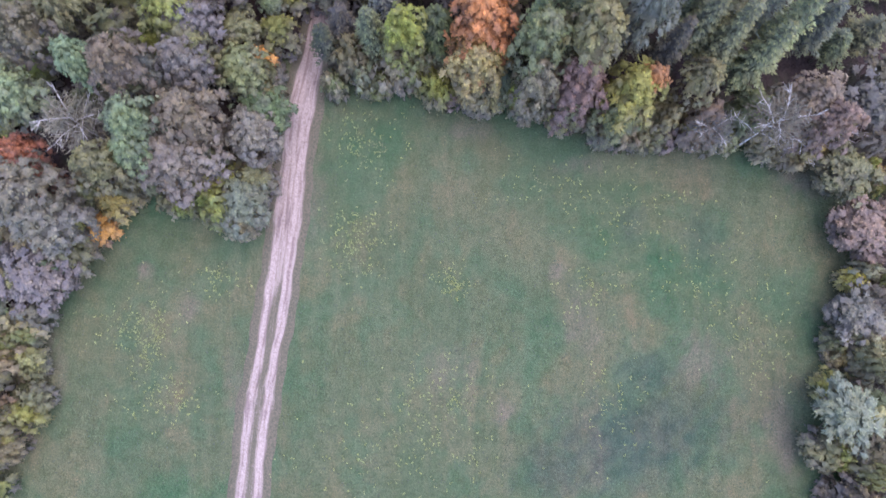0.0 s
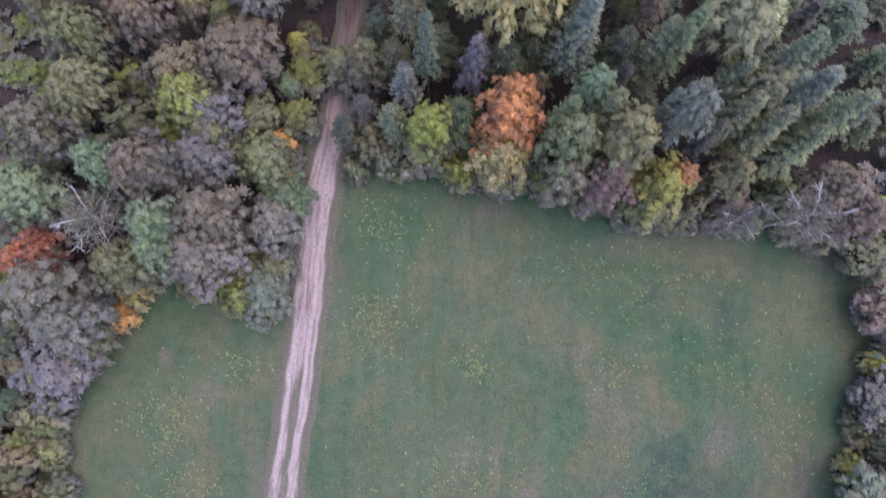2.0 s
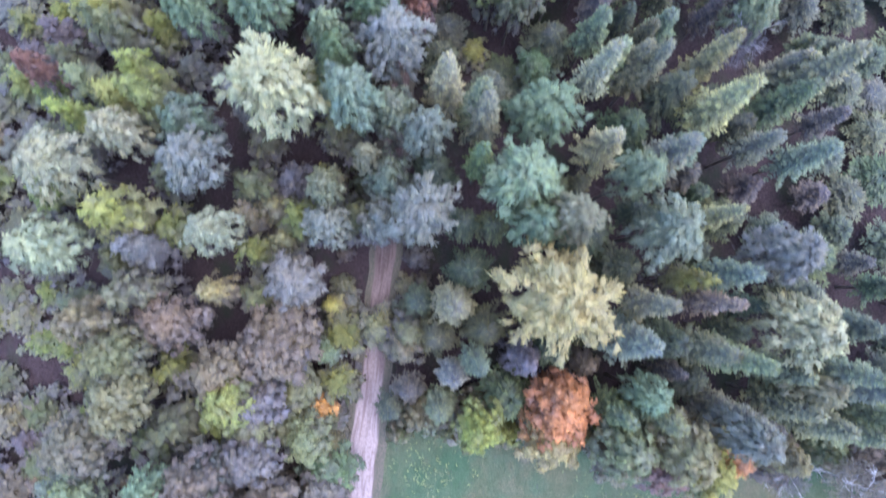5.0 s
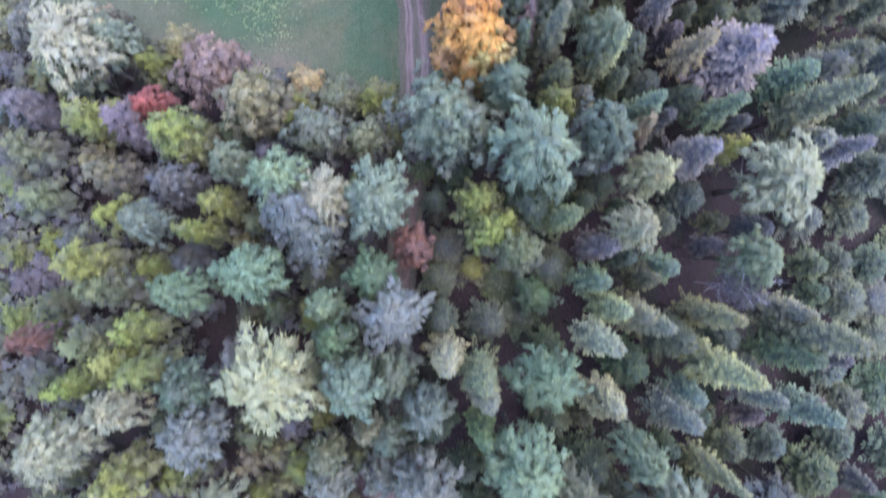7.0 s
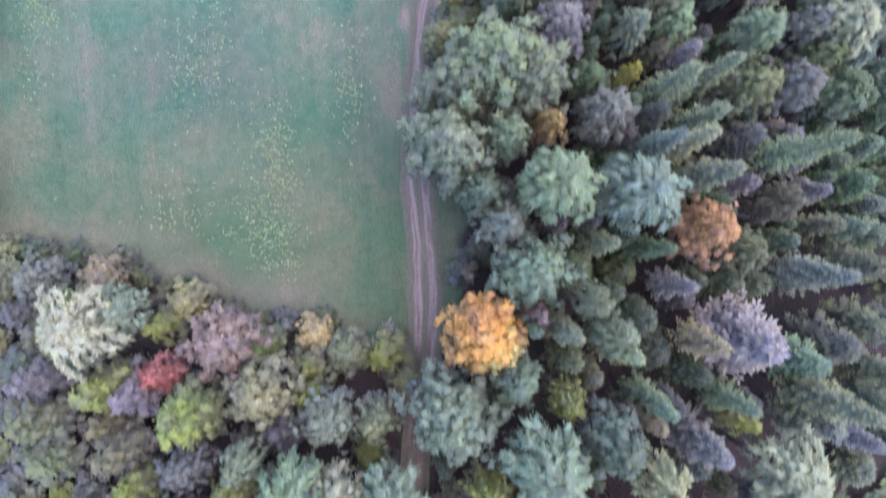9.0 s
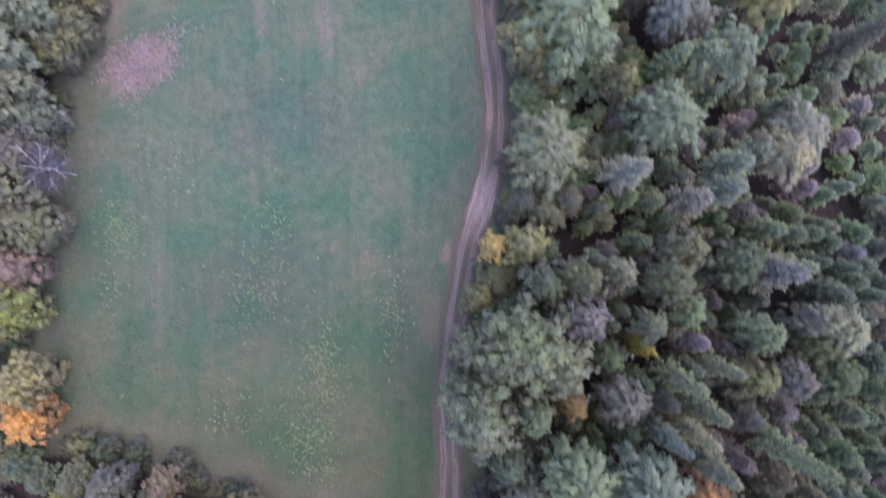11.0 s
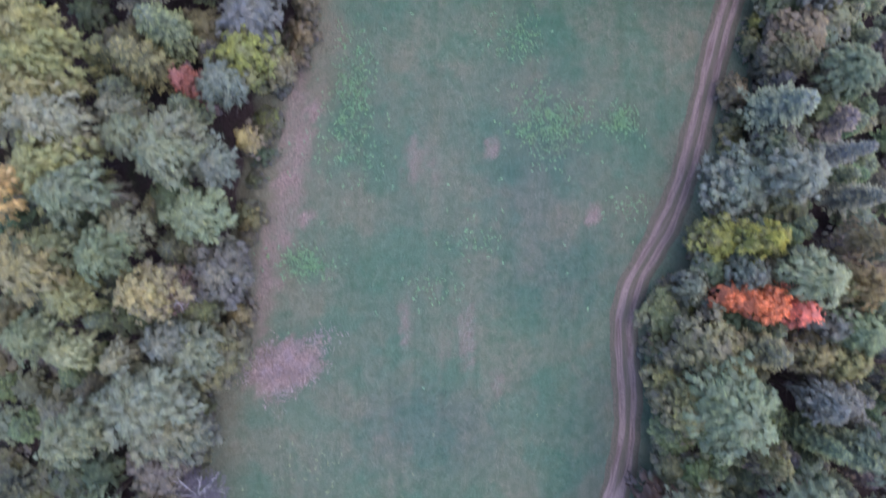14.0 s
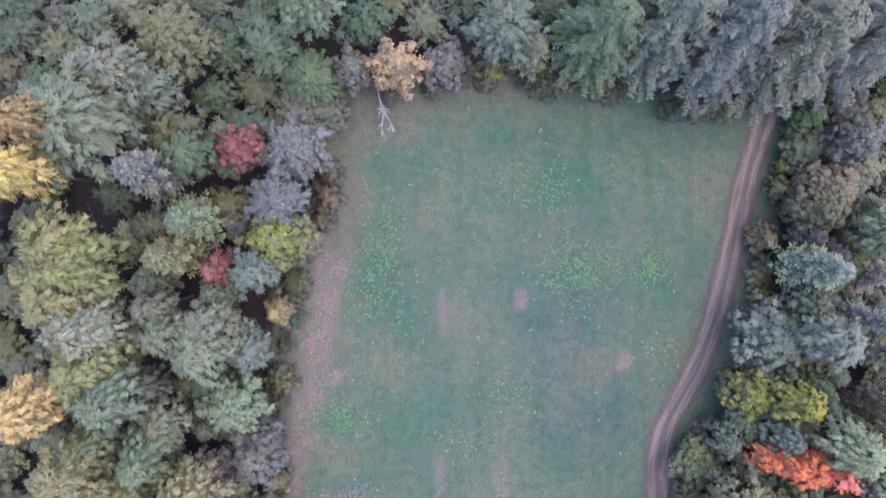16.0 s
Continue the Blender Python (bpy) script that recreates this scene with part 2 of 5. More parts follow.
def lie(x, y):
    """Height of the ground: the wood stands on a low rise between the meadows."""
    rise = np.interp(y, (0, 6, 10, 14, 18, 27, 31, 36, 45, 58, 66, 71, 76, 80, 84), (0, 0.25, 0.6, 1.1, 1.7, 2.1, 2.5, 3.3, 3.9, 3.4, 2.5, 1.7, 0.9, 0.3, 0))
    return rise + 0.16 * np.sin(x * 0.21 + 1.3) * np.sin(y * 0.17) + 0.07 * np.sin(x * 0.53 + y * 0.41)


# ---- mesh helpers ----
def mesh_from(name, verts, faces, mat, smooth=False):
    me = bpy.data.meshes.new(name)
    me.from_pydata(np.asarray(verts, float).tolist(), [], [tuple(f) for f in faces])
    me.materials.append(mat)
    if smooth:
        me.polygons.foreach_set("use_smooth", [True] * len(me.polygons))
    me.update()
    return me


def leaf_mesh(name, centre, along, up, length, width, facing, mat, fold=0.2):
    """Folded diamonds, shaded by the way in which their part of the crown faces."""
    v, f = blades(centre, along, up, length, width, fold)
    facing = unit(facing)
    q = v.reshape(-1, 4, 3)
    flat = np.cross(q[:, 2] - q[:, 0], q[:, 3] - q[:, 1])
    back = (flat * facing).sum(-1) < 0
    f[back] = f[back][:, ::-1]
    me = mesh_from(name, v, f.tolist(), mat, True)
    me.normals_split_custom_set_from_vertices(facing.repeat(4, 0).tolist())
    return me


def float_attribute(me, name, values):
    me.attributes.new(name, "FLOAT", "POINT").data.foreach_set("value", np.asarray(values, np.float32))


def part(name, me, parent, label="", color=None):
    ob = new(name, me)
    ob.parent = parent
    if color:
        ob.color = (*color, 1)
    if label:
        tagged(ob, label)
    return ob


def unit(v):
    return v / np.maximum(np.linalg.norm(v, axis=-1, keepdims=True), 1e-9)


def blades(centre, along, up, length, width, fold=0.25):
    """Small folded diamonds: one quad each. Arrays of n rows; returns vertices and faces."""
    n = len(centre)
    length, width = np.broadcast_to(length, n)[:, None], np.broadcast_to(width, n)[:, None]
    along = unit(along)
    side = unit(np.cross(along, up))
    top = np.cross(side, along)
    v = np.stack([centre - along * length / 2, centre + side * width / 2 - top * width * fold, centre + along * length / 2, centre - side * width / 2 - top * width * fold], 1).reshape(-1, 3)
    return v, np.arange(4 * n).reshape(n, 4)


def tube(rings, sides):
    """Vertices and faces of a tube through rings of (place, radius), closed to a point at the end."""
    v, f = [], []
    for k, (p, r) in enumerate(rings):
        d = Vector(rings[min(k + 1, len(rings) - 1)][0]) - Vector(rings[max(k - 1, 0)][0])
        q = d.to_track_quat("Z", "Y") if d.length else Euler((0, 0, 0)).to_quaternion()
        for s in range(sides):
            w = 2 * math.pi * s / sides
            v.append(tuple(Vector(p) + q @ Vector((r * math.cos(w), r * math.sin(w), 0))))
    for k in range(len(rings) - 1):
        for s in range(sides):
            a, b = k * sides + s, k * sides + (s + 1) % sides
            f.append((a, b, b + sides, a + sides))
    return v, f


def joined(pieces):
    v, f, n = [], [], 0
    for pv, pf in pieces:
        v.extend(pv)
        f.extend(tuple(i + n for i in q) for q in pf)
        n += len(pv)
    return v, f


# ---- ground ----
def ground_axis(lo, hi, step, far):
    core = np.arange(lo, hi + step / 2, step)
    out = step * 1.35 ** np.arange(1, 24)
    out = np.cumsum(out)
    out = out[out < far]
    return np.concatenate([lo - out[::-1], core, hi + out])


def patch_field(x, y, spots):
    """Soft blots of uneven outline: each spot is x, y, half width, half length, turn in degrees, strength."""
    out = np.zeros(x.shape)
    wob = 0.2 * np.sin(x * 2.3 + y * 1.1 + 2 * np.sin(y * 0.9)) + 0.2 * np.sin(y * 2.9 - x * 1.7 + 1.5 * np.sin(x * 0.7)) + 0.15 * np.sin(x * 4.1 + 3 * np.sin(y * 1.9))
    for px, py, w, l, turn, s in spots:
        c, q = math.cos(radians(turn)), math.sin(radians(turn))
        u, v = ((x - px) * c + (y - py) * q) / w, (-(x - px) * q + (y - py) * c) / l
        out = np.maximum(out, s * np.clip(1.4 - np.hypot(u, v) * 1.2 + wob * 0.75, 0, 1))
    return out


DRY, LUSH, DARK = [], [], []


def dry_patch(*s):
    DRY.append(s)


def lush_patch(*s):
    LUSH.append(s)


def dark_patch(*s):
    DARK.append(s)


dry_patch(-26.5, 5.8, 0.8, 1.1, 0, 0.80)
dry_patch(-22.4, 2.7, 1.5, 1.8, 0, 0.50)
dry_patch(32.8, 14.5, 3.1, 2.0, -20, 0.70)
dry_patch(10.5, 6.0, 1.1, 1.3, 0, 0.55)
dry_patch(23.5, -2.0, 3.1, 3.1, 0, 0.50)
dry_patch(12.6, 1.5, 2.3, 4.6, 10, 0.45)
dry_patch(29.8, -8.3, 2.0, 4.6, 10, 0.60)
dry_patch(3.1, 18.8, 3.1, 1.5, 0, 0.45)
dry_patch(11.5, 15.6, 5.6, 1.3, 0, 0.35)
dry_patch(-0.0, -2.5, 4.6, 3.1, 0, 0.30)
dry_patch(-11.5, 12.3, 1.3, 6.1, 6, 0.50)
dry_patch(-17.9, -5.0, 1.3, 6.1, 6, 0.35)
dry_patch(5.2, -6.4, 1.3, 1.5, 0, 0.45)
dry_patch(-34.1, -2.0, 1.3, 4.6, 8, 0.40)
dark_patch(17.1, 10.2, 1.4, 2.3, 0, 0.50)
dark_patch(23.7, 8.6, 2.0, 3.1, 0, 0.50)
dark_patch(16.7, -8.8, 9.7, 4.8, 15, 1.00)
dark_patch(18.5, -3.3, 3.3, 2.5, 0, 0.80)
dark_patch(9.7, -11.2, 3.6, 3.1, 0, 0.80)
lush_patch(22.0, 5.5, 5.1, 4.1, 0, 0.90)
lush_patch(15.7, 8.6, 2.5, 2.5, 0, 0.70)
lush_patch(16.7, 13.1, 2.5, 1.8, 0, 0.70)
lush_patch(-4.3, 17.7, 5.6, 3.1, 0, 0.70)
lush_patch(-8.3, 9.2, 4.1, 4.1, 0, 0.50)
lush_patch(-21.9, -12.8, 5.6, 1.5, 0, 0.90)
lush_patch(-24.9, 10.2, 6.1, 2.5, 0, 0.50)
lush_patch(-11.1, 0.5, 2.0, 4.1, 0, 0.60)
lush_patch(8.0, -1.0, 2.5, 3.6, 0, 0.40)
lush_patch(33.6, 4.0, 1.5, 8.2, 0, 0.50)
dry_patch(-36.2, 119.7, 4.7, 3.2, 25, 1.00)
dry_patch(-35.7, 137.8, 1.7, 4.9, 5, 0.38)
dry_patch(-40.1, 128.6, 2.4, 3.6, 5, 0.25)
dry_patch(-36.3, 138.7, 2.2, 5.4, 8, 0.38)
dry_patch(-38.7, 130.8, 2.7, 4.8, 8, 0.25)
dry_patch(-14.9, 144.0, 0.9, 1.7, 0, 0.7)
dry_patch(-3.6, 137.3, 1.2, 1.7, 0, 0.75)
dry_patch(-17.8, 121.8, 3.3, 4.2, 0, 0.25)
dry_patch(-22.9, 141.2, 3.6, 4.2, 0, 0.23)
dry_patch(-34.8, 147.4, 1.5, 1.8, 0, 0.30)
dry_patch(-31.9, 156.0, 1.5, 5.4, 8, 0.20)
dry_patch(-18.4, 122.8, 1.5, 5.5, 0, 0.25)
dry_patch(-27.7, 96.5, 2.4, 3.6, 0, 0.17)
dry_patch(-5.9, 94.1, 1.6, 8.0, 0, 0.28)
dry_patch(-36.4, 96.3, 3.2, 3.8, 0, 0.20)
dry_patch(-18.1, 74.6, 7.5, 1.3, -8, 0.23)
dry_patch(-5.5, 96.3, 1.3, 7.2, 4, 0.23)
dry_patch(-30.3, 94.2, 1.6, 3.8, 0, 0.17)
dry_patch(-13.8, 98.4, 1.6, 3.2, 0, 0.20)
dry_patch(-36.0, 141.5, 2.1, 11.5, -8, 0.6)
dry_patch(-36.1, 146.9, 1.4, 8.9, -8, 0.6)
dry_patch(-38.2, 131.2, 1.7, 9.5, -8, 0.6)
dry_patch(-33.9, 98.2, 1.8, 12.1, -4, 0.25)
dry_patch(-37.0, 139.4, 1.3, 2.2, -8, 0.95)
dry_patch(-34.8, 135.6, 1.0, 1.5, 0, 0.90)
dry_patch(-34.2, 147.3, 1.0, 1.7, 0, 0.90)
dry_patch(-36.8, 133.6, 1.2, 1.9, 0, 0.85)
dry_patch(-38.0, 128.9, 1.3, 1.7, 0, 0.80)
dry_patch(-35.2, 143.6, 0.9, 1.6, 0, 0.90)
dry_patch(-23.2, 142.4, 2.2, 4.0, 0, 0.36)
dry_patch(-23.8, 125.0, 1.1, 4.5, 3, 0.42)
dry_patch(-16.7, 123.5, 1.1, 5.5, 0, 0.42)
dry_patch(-37.0, 138.2, 1.5, 5.2, -6, 0.7)
dry_patch(-17.3, 124.8, 1.2, 2.4, 0, 0.50)
dry_patch(-13.5, 118.7, 1.1, 2.2, 0, 0.45)
dry_patch(-4.5, 99.5, 1.0, 1.8, 0, 0.75)
lush_patch(-30.1, 149.5, 2.3, 5.7, 0, 0.90)
lush_patch(-9.0, 146.8, 3.9, 3.0, 0, 0.60)
lush_patch(-1.6, 147.5, 1.7, 1.5, 0, 0.80)
lush_patch(-34.8, 130.8, 2.4, 1.8, 0, 0.60)
lush_patch(-4.7, 112.9, 3.0, 6.1, 0, 0.90)
lush_patch(-28.2, 129.0, 4.2, 3.6, 0, 0.70)
lush_patch(-13.6, 90.9, 4.8, 9.1, 0, 0.70)
lush_patch(-26.8, 98.7, 10.7, 6.4, 0, 0.50)
lush_patch(-22.0, 105.1, 12.1, 7.3, 0, 0.50)
lush_patch(-12.0, 130.9, 9.7, 5.5, 0, 0.50)
lush_patch(-17.6, 155.7, 15.0, 3.6, 0, 0.60)
lush_patch(-10.7, 160.1, 19.6, 7.7, 0, 0.80)
lush_patch(0.4, 151.9, 4.2, 7.1, 0, 0.60)
lush_patch(-13.7, 123.0, 9.6, 6.6, 0, 0.50)
lush_patch(-25.7, 79.5, 16.1, 2.1, 0, 0.60)
dark_patch(-10.7, 140.1, 6.6, 13.9, -5, 0.40)
dark_patch(-3.3, 109.3, 4.2, 12.1, -3, 0.40)
dark_patch(-9.2, 93.2, 3.2, 10.7, 0, 0.40)
dark_patch(-21.1, 113.6, 8.5, 5.5, 0, 0.45)
dark_patch(-24.0, 96.3, 9.6, 7.2, 0, 0.45)
dark_patch(-7.7, 131.7, 7.2, 6.6, 0, 0.45)

gx, gy = np.meshgrid(ground_axis(-78, 52, 0.8, 2500), ground_axis(-24, 184, 0.8, 2500))
rows, cols = gx.shape
near = np.clip(1 - (np.maximum(np.abs(gx) - 90, 0) + np.maximum(np.abs(gy - 80) - 120, 0)) / 100, 0, 1)
idx = np.arange(rows * cols).reshape(rows, cols)
quads = np.stack([idx[:-1, :-1], idx[:-1, 1:], idx[1:, 1:], idx[1:, :-1]], -1).reshape(-1, 4)
ground_mesh = mesh_from("ground", np.stack([gx, gy, lie(gx, gy) * near], -1).reshape(-1, 3), quads.tolist(), M_GROUND, True)
fx, fy = gx.ravel(), gy.ravel()
ragged = 0.5 * np.sin(fx * 0.9 + 2 * np.sin(fy * 0.4)) + 0.5 * np.sin(fy * 1.1)
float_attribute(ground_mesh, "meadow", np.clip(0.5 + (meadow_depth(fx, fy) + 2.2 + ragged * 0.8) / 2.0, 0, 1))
float_attribute(ground_mesh, "dry", patch_field(fx, fy, DRY))
float_attribute(ground_mesh, "lush", patch_field(fx, fy, LUSH))
float_attribute(ground_mesh, "rim", np.clip(1.15 - meadow_depth(fx, fy) / 4.5 + ragged * 0.25, 0, 1) * np.clip((fy - 60) / 8, 0, 1) * np.where(fx < -12, 1.0, 0.15))
float_attribute(ground_mesh, "dark", patch_field(fx, fy, DARK))
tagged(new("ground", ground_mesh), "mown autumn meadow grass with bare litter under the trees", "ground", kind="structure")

# ---- farm track ----
ACROSS = [-2.0, -1.65, -1.3, -1.05, -0.8, -0.5, -0.2, 0.2, 0.5, 0.8, 1.05, 1.3, 1.65, 2.0]
RISE = [-0.05, 0.03, 0.05, 0.03, 0.02, 0.04, 0.075, 0.075, 0.04, 0.02, 0.03, 0.05, 0.03, -0.05]
tv, grassy, pale, across, along = [], [], [], [], []
for k, p in enumerate(TRACK):
    d = (TRACK[min(k + 1, len(TRACK) - 1)] - TRACK[max(k - 1, 0)]).normalized()
    worn = min(1, max(0, (p.y - 3) / 6)) * min(1, max(0, (60 - p.y) / 20))
    width = 1.05 - 0.15 * min(1, max(0, (p.y - 60) / 12)) + 0.05 * math.sin(p.y * 0.7) + 0.04 * math.sin(p.y * 1.9)
    width *= 1 - 0.27 * min(1, max(0, (p.y - 22) / 9)) * min(1, max(0, (66 - p.y) / 6))
    spot = math.exp(-((p.y - 105) / 2.5) ** 2)
    for s, r in zip(ACROSS, RISE):
        x, y = p.x + d.y * s * width, p.y - d.x * s * width
        tv.append((x, y, lie(x, y) + r + 0.004))
        rim = abs(s)
        middle_grass = min(1, max(0, 1.15 - rim / 0.5)) * (1.0 - 0.8 * worn)
        across.append(s)
        along.append(k * 0.5)
        grassy.append(max(middle_grass * (1 - 0.9 * spot), min(1, max(0, (rim - 0.9 - 0.35 * spot) / 0.3))))
        pale.append(min(1, max(0.0, (37 - p.y) / 14)) + 0.30 * min(1, max(0, (p.y - 62) / 8)) + 0.6 * spot + 0.12 * math.exp(-((p.y - 160) / 5) ** 2))
w = len(ACROSS)
tf = [(k * w + s, k * w + s + 1, (k + 1) * w + s + 1, (k + 1) * w + s) for k in range(len(TRACK) - 1) for s in range(w - 1)]
track_mesh = mesh_from("track", tv, tf, M_TRACK, True)
float_attribute(track_mesh, "grassy", grassy)
float_attribute(track_mesh, "pale", pale)
float_attribute(track_mesh, "across", across)
float_attribute(track_mesh, "along", along)
tagged(new("road_track", track_mesh), "pale stone-dust farm track with two wheel ruts and grass between", "track", kind="structure")

# ---- trees ----
def trunk_mesh(name, h, r, limbs, rng, lean=0.0, mat=None, reach=0.25):
    """A tapered trunk with a slight bend and short limbs."""
    bend = Vector((rng.uniform(-1, 1), rng.uniform(-1, 1), 0)) * (h * 0.015 + lean)
    line = [(tuple(bend * (k / 6) ** 2 + Vector((0, 0, h * k / 6 - (0.3 if k == 0 else 0)))), r * (1.25 if k == 0 else 1 - 0.15 * k)) for k in range(7)]
    pieces = [tube(line, 7)]
    for _ in range(limbs):
        z = rng.uniform(0.35, 0.9)
        a = rng.uniform(0, 6.28)
        l = h * reach * (1.15 - z) * rng.uniform(0.7, 1.3)
        base = bend * z * z + Vector((0, 0, h * z))
        out = Vector((math.cos(a), math.sin(a), 0))
        pieces.append(tube([(tuple(base), r * 0.3), (tuple(base + out * l * 0.5 + Vector((0, 0, l * 0.25))), r * 0.18), (tuple(base + out * l + Vector((0, 0, l * 0.6))), r * 0.04)], 4))
    v, f = joined(pieces)
    return mesh_from(name, v, f, mat or M_BARK, True)


def spruce_crown(h, R, seed, gap=0.7, twig=0.68, low=0.4, droop=0.3):
    """Whorls of drooping branches, each a feather of twigs."""
    g = np.random.default_rng(seed)
    c, d, l, wd, way, tip = [], [], [], [], [], []
    z = h * low
    while z < h * 0.985:
        u = (z - h * low) / (h * (1 - low))
        r = R * (1 - u) ** 0.68 * g.uniform(0.82, 1.12) + 0.12
        n = int(round(5 + 5 * (1 - u) * min(1, R / 2.6)))
        turn = g.uniform(0, 6.28)
        for k in range(n):
            a = turn + 6.283 * k / n + g.uniform(-0.25, 0.25)
            rr = r * g.uniform(0.72, 1.15)
            out = np.array([math.cos(a), math.sin(a), 0])
            side = np.array([-out[1], out[0], 0])
            m = max(2, int(rr / 0.36))
            for j in range(m + 1):
                s = (j + 0.6) / (m + 0.6) if j < m else 1.0
                p = out * rr * s + np.array([0, 0, z + rr * (0.12 * s - droop * s ** 1.6 + 0.1 * s ** 4)])
                size = twig * (0.62 + 0.5 * (1 - s)) * g.uniform(0.8, 1.2)
                if j == m:
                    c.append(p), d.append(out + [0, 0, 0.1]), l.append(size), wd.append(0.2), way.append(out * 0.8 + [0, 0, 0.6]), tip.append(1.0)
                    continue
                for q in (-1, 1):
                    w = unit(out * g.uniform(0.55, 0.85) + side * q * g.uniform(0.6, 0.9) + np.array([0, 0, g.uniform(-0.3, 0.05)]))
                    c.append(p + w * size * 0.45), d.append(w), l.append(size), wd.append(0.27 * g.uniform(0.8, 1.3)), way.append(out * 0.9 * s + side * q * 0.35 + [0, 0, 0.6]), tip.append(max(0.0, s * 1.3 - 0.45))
        z += gap * (0.55 + 0.45 * (1 - u)) * g.uniform(0.85, 1.15)
    for k in range(4):
        c.append(np.array([0, 0, h - 0.25 + 0.1 * k])), d.append(np.array([0.3 * math.cos(k * 1.7), 0.3 * math.sin(k * 1.7), 1.0])), l.append(0.6), wd.append(0.16), way.append(np.array([0, 0, 1.0])), tip.append(1.0)
    c, d = np.array(c), np.array(d)
    me = leaf_mesh("crown", c, d, np.array([0, 0, 1.0]) + 0.25 * g.normal(size=c.shape), np.array(l), np.array(wd), np.array(way) + 0.15 * g.normal(size=c.shape), M_NEEDLE)
    # tip: paler young shoots, with shade painted in toward the trunk
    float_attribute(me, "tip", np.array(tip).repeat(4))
    return me


def sprays(centre, top, along, length, width, height, g):
    """Shallow star-edged leaf sprays, ten triangles each: vertices, faces and soft normals."""
    n = len(centre)
    along = unit(along - top * (along * top).sum(-1, keepdims=True))
    side = np.cross(top, along)
    p = np.zeros((n, 11, 3))
    p[:, 0, 2] = 1
    for k in range(10):
        w = 0.6283 * k + g.uniform(-0.2, 0.2, n)
        r = g.uniform(0.95, 1.4, n) if k % 2 else g.uniform(0.55, 0.8, n)
        p[:, k + 1] = np.stack([np.cos(w) * r, np.sin(w) * r, g.uniform(-0.5, 0.3, n)], -1)
    v = centre[:, None] + along[:, None] * (p[..., :1] * length[:, None, None]) + side[:, None] * (p[..., 1:2] * width[:, None, None]) + top[:, None] * (p[..., 2:] * height[:, None, None])
    soft = unit(top[:, None] + 0.8 * (along[:, None] * p[..., :1] + side[:, None] * p[..., 1:2]))
    f = (np.array([(0, 1 + i, 1 + (i + 1) % 10) for i in range(10)])[None] + 11 * np.arange(n)[:, None, None]).reshape(-1, 3)
    return v.reshape(-1, 3), f, soft.reshape(-1, 3)


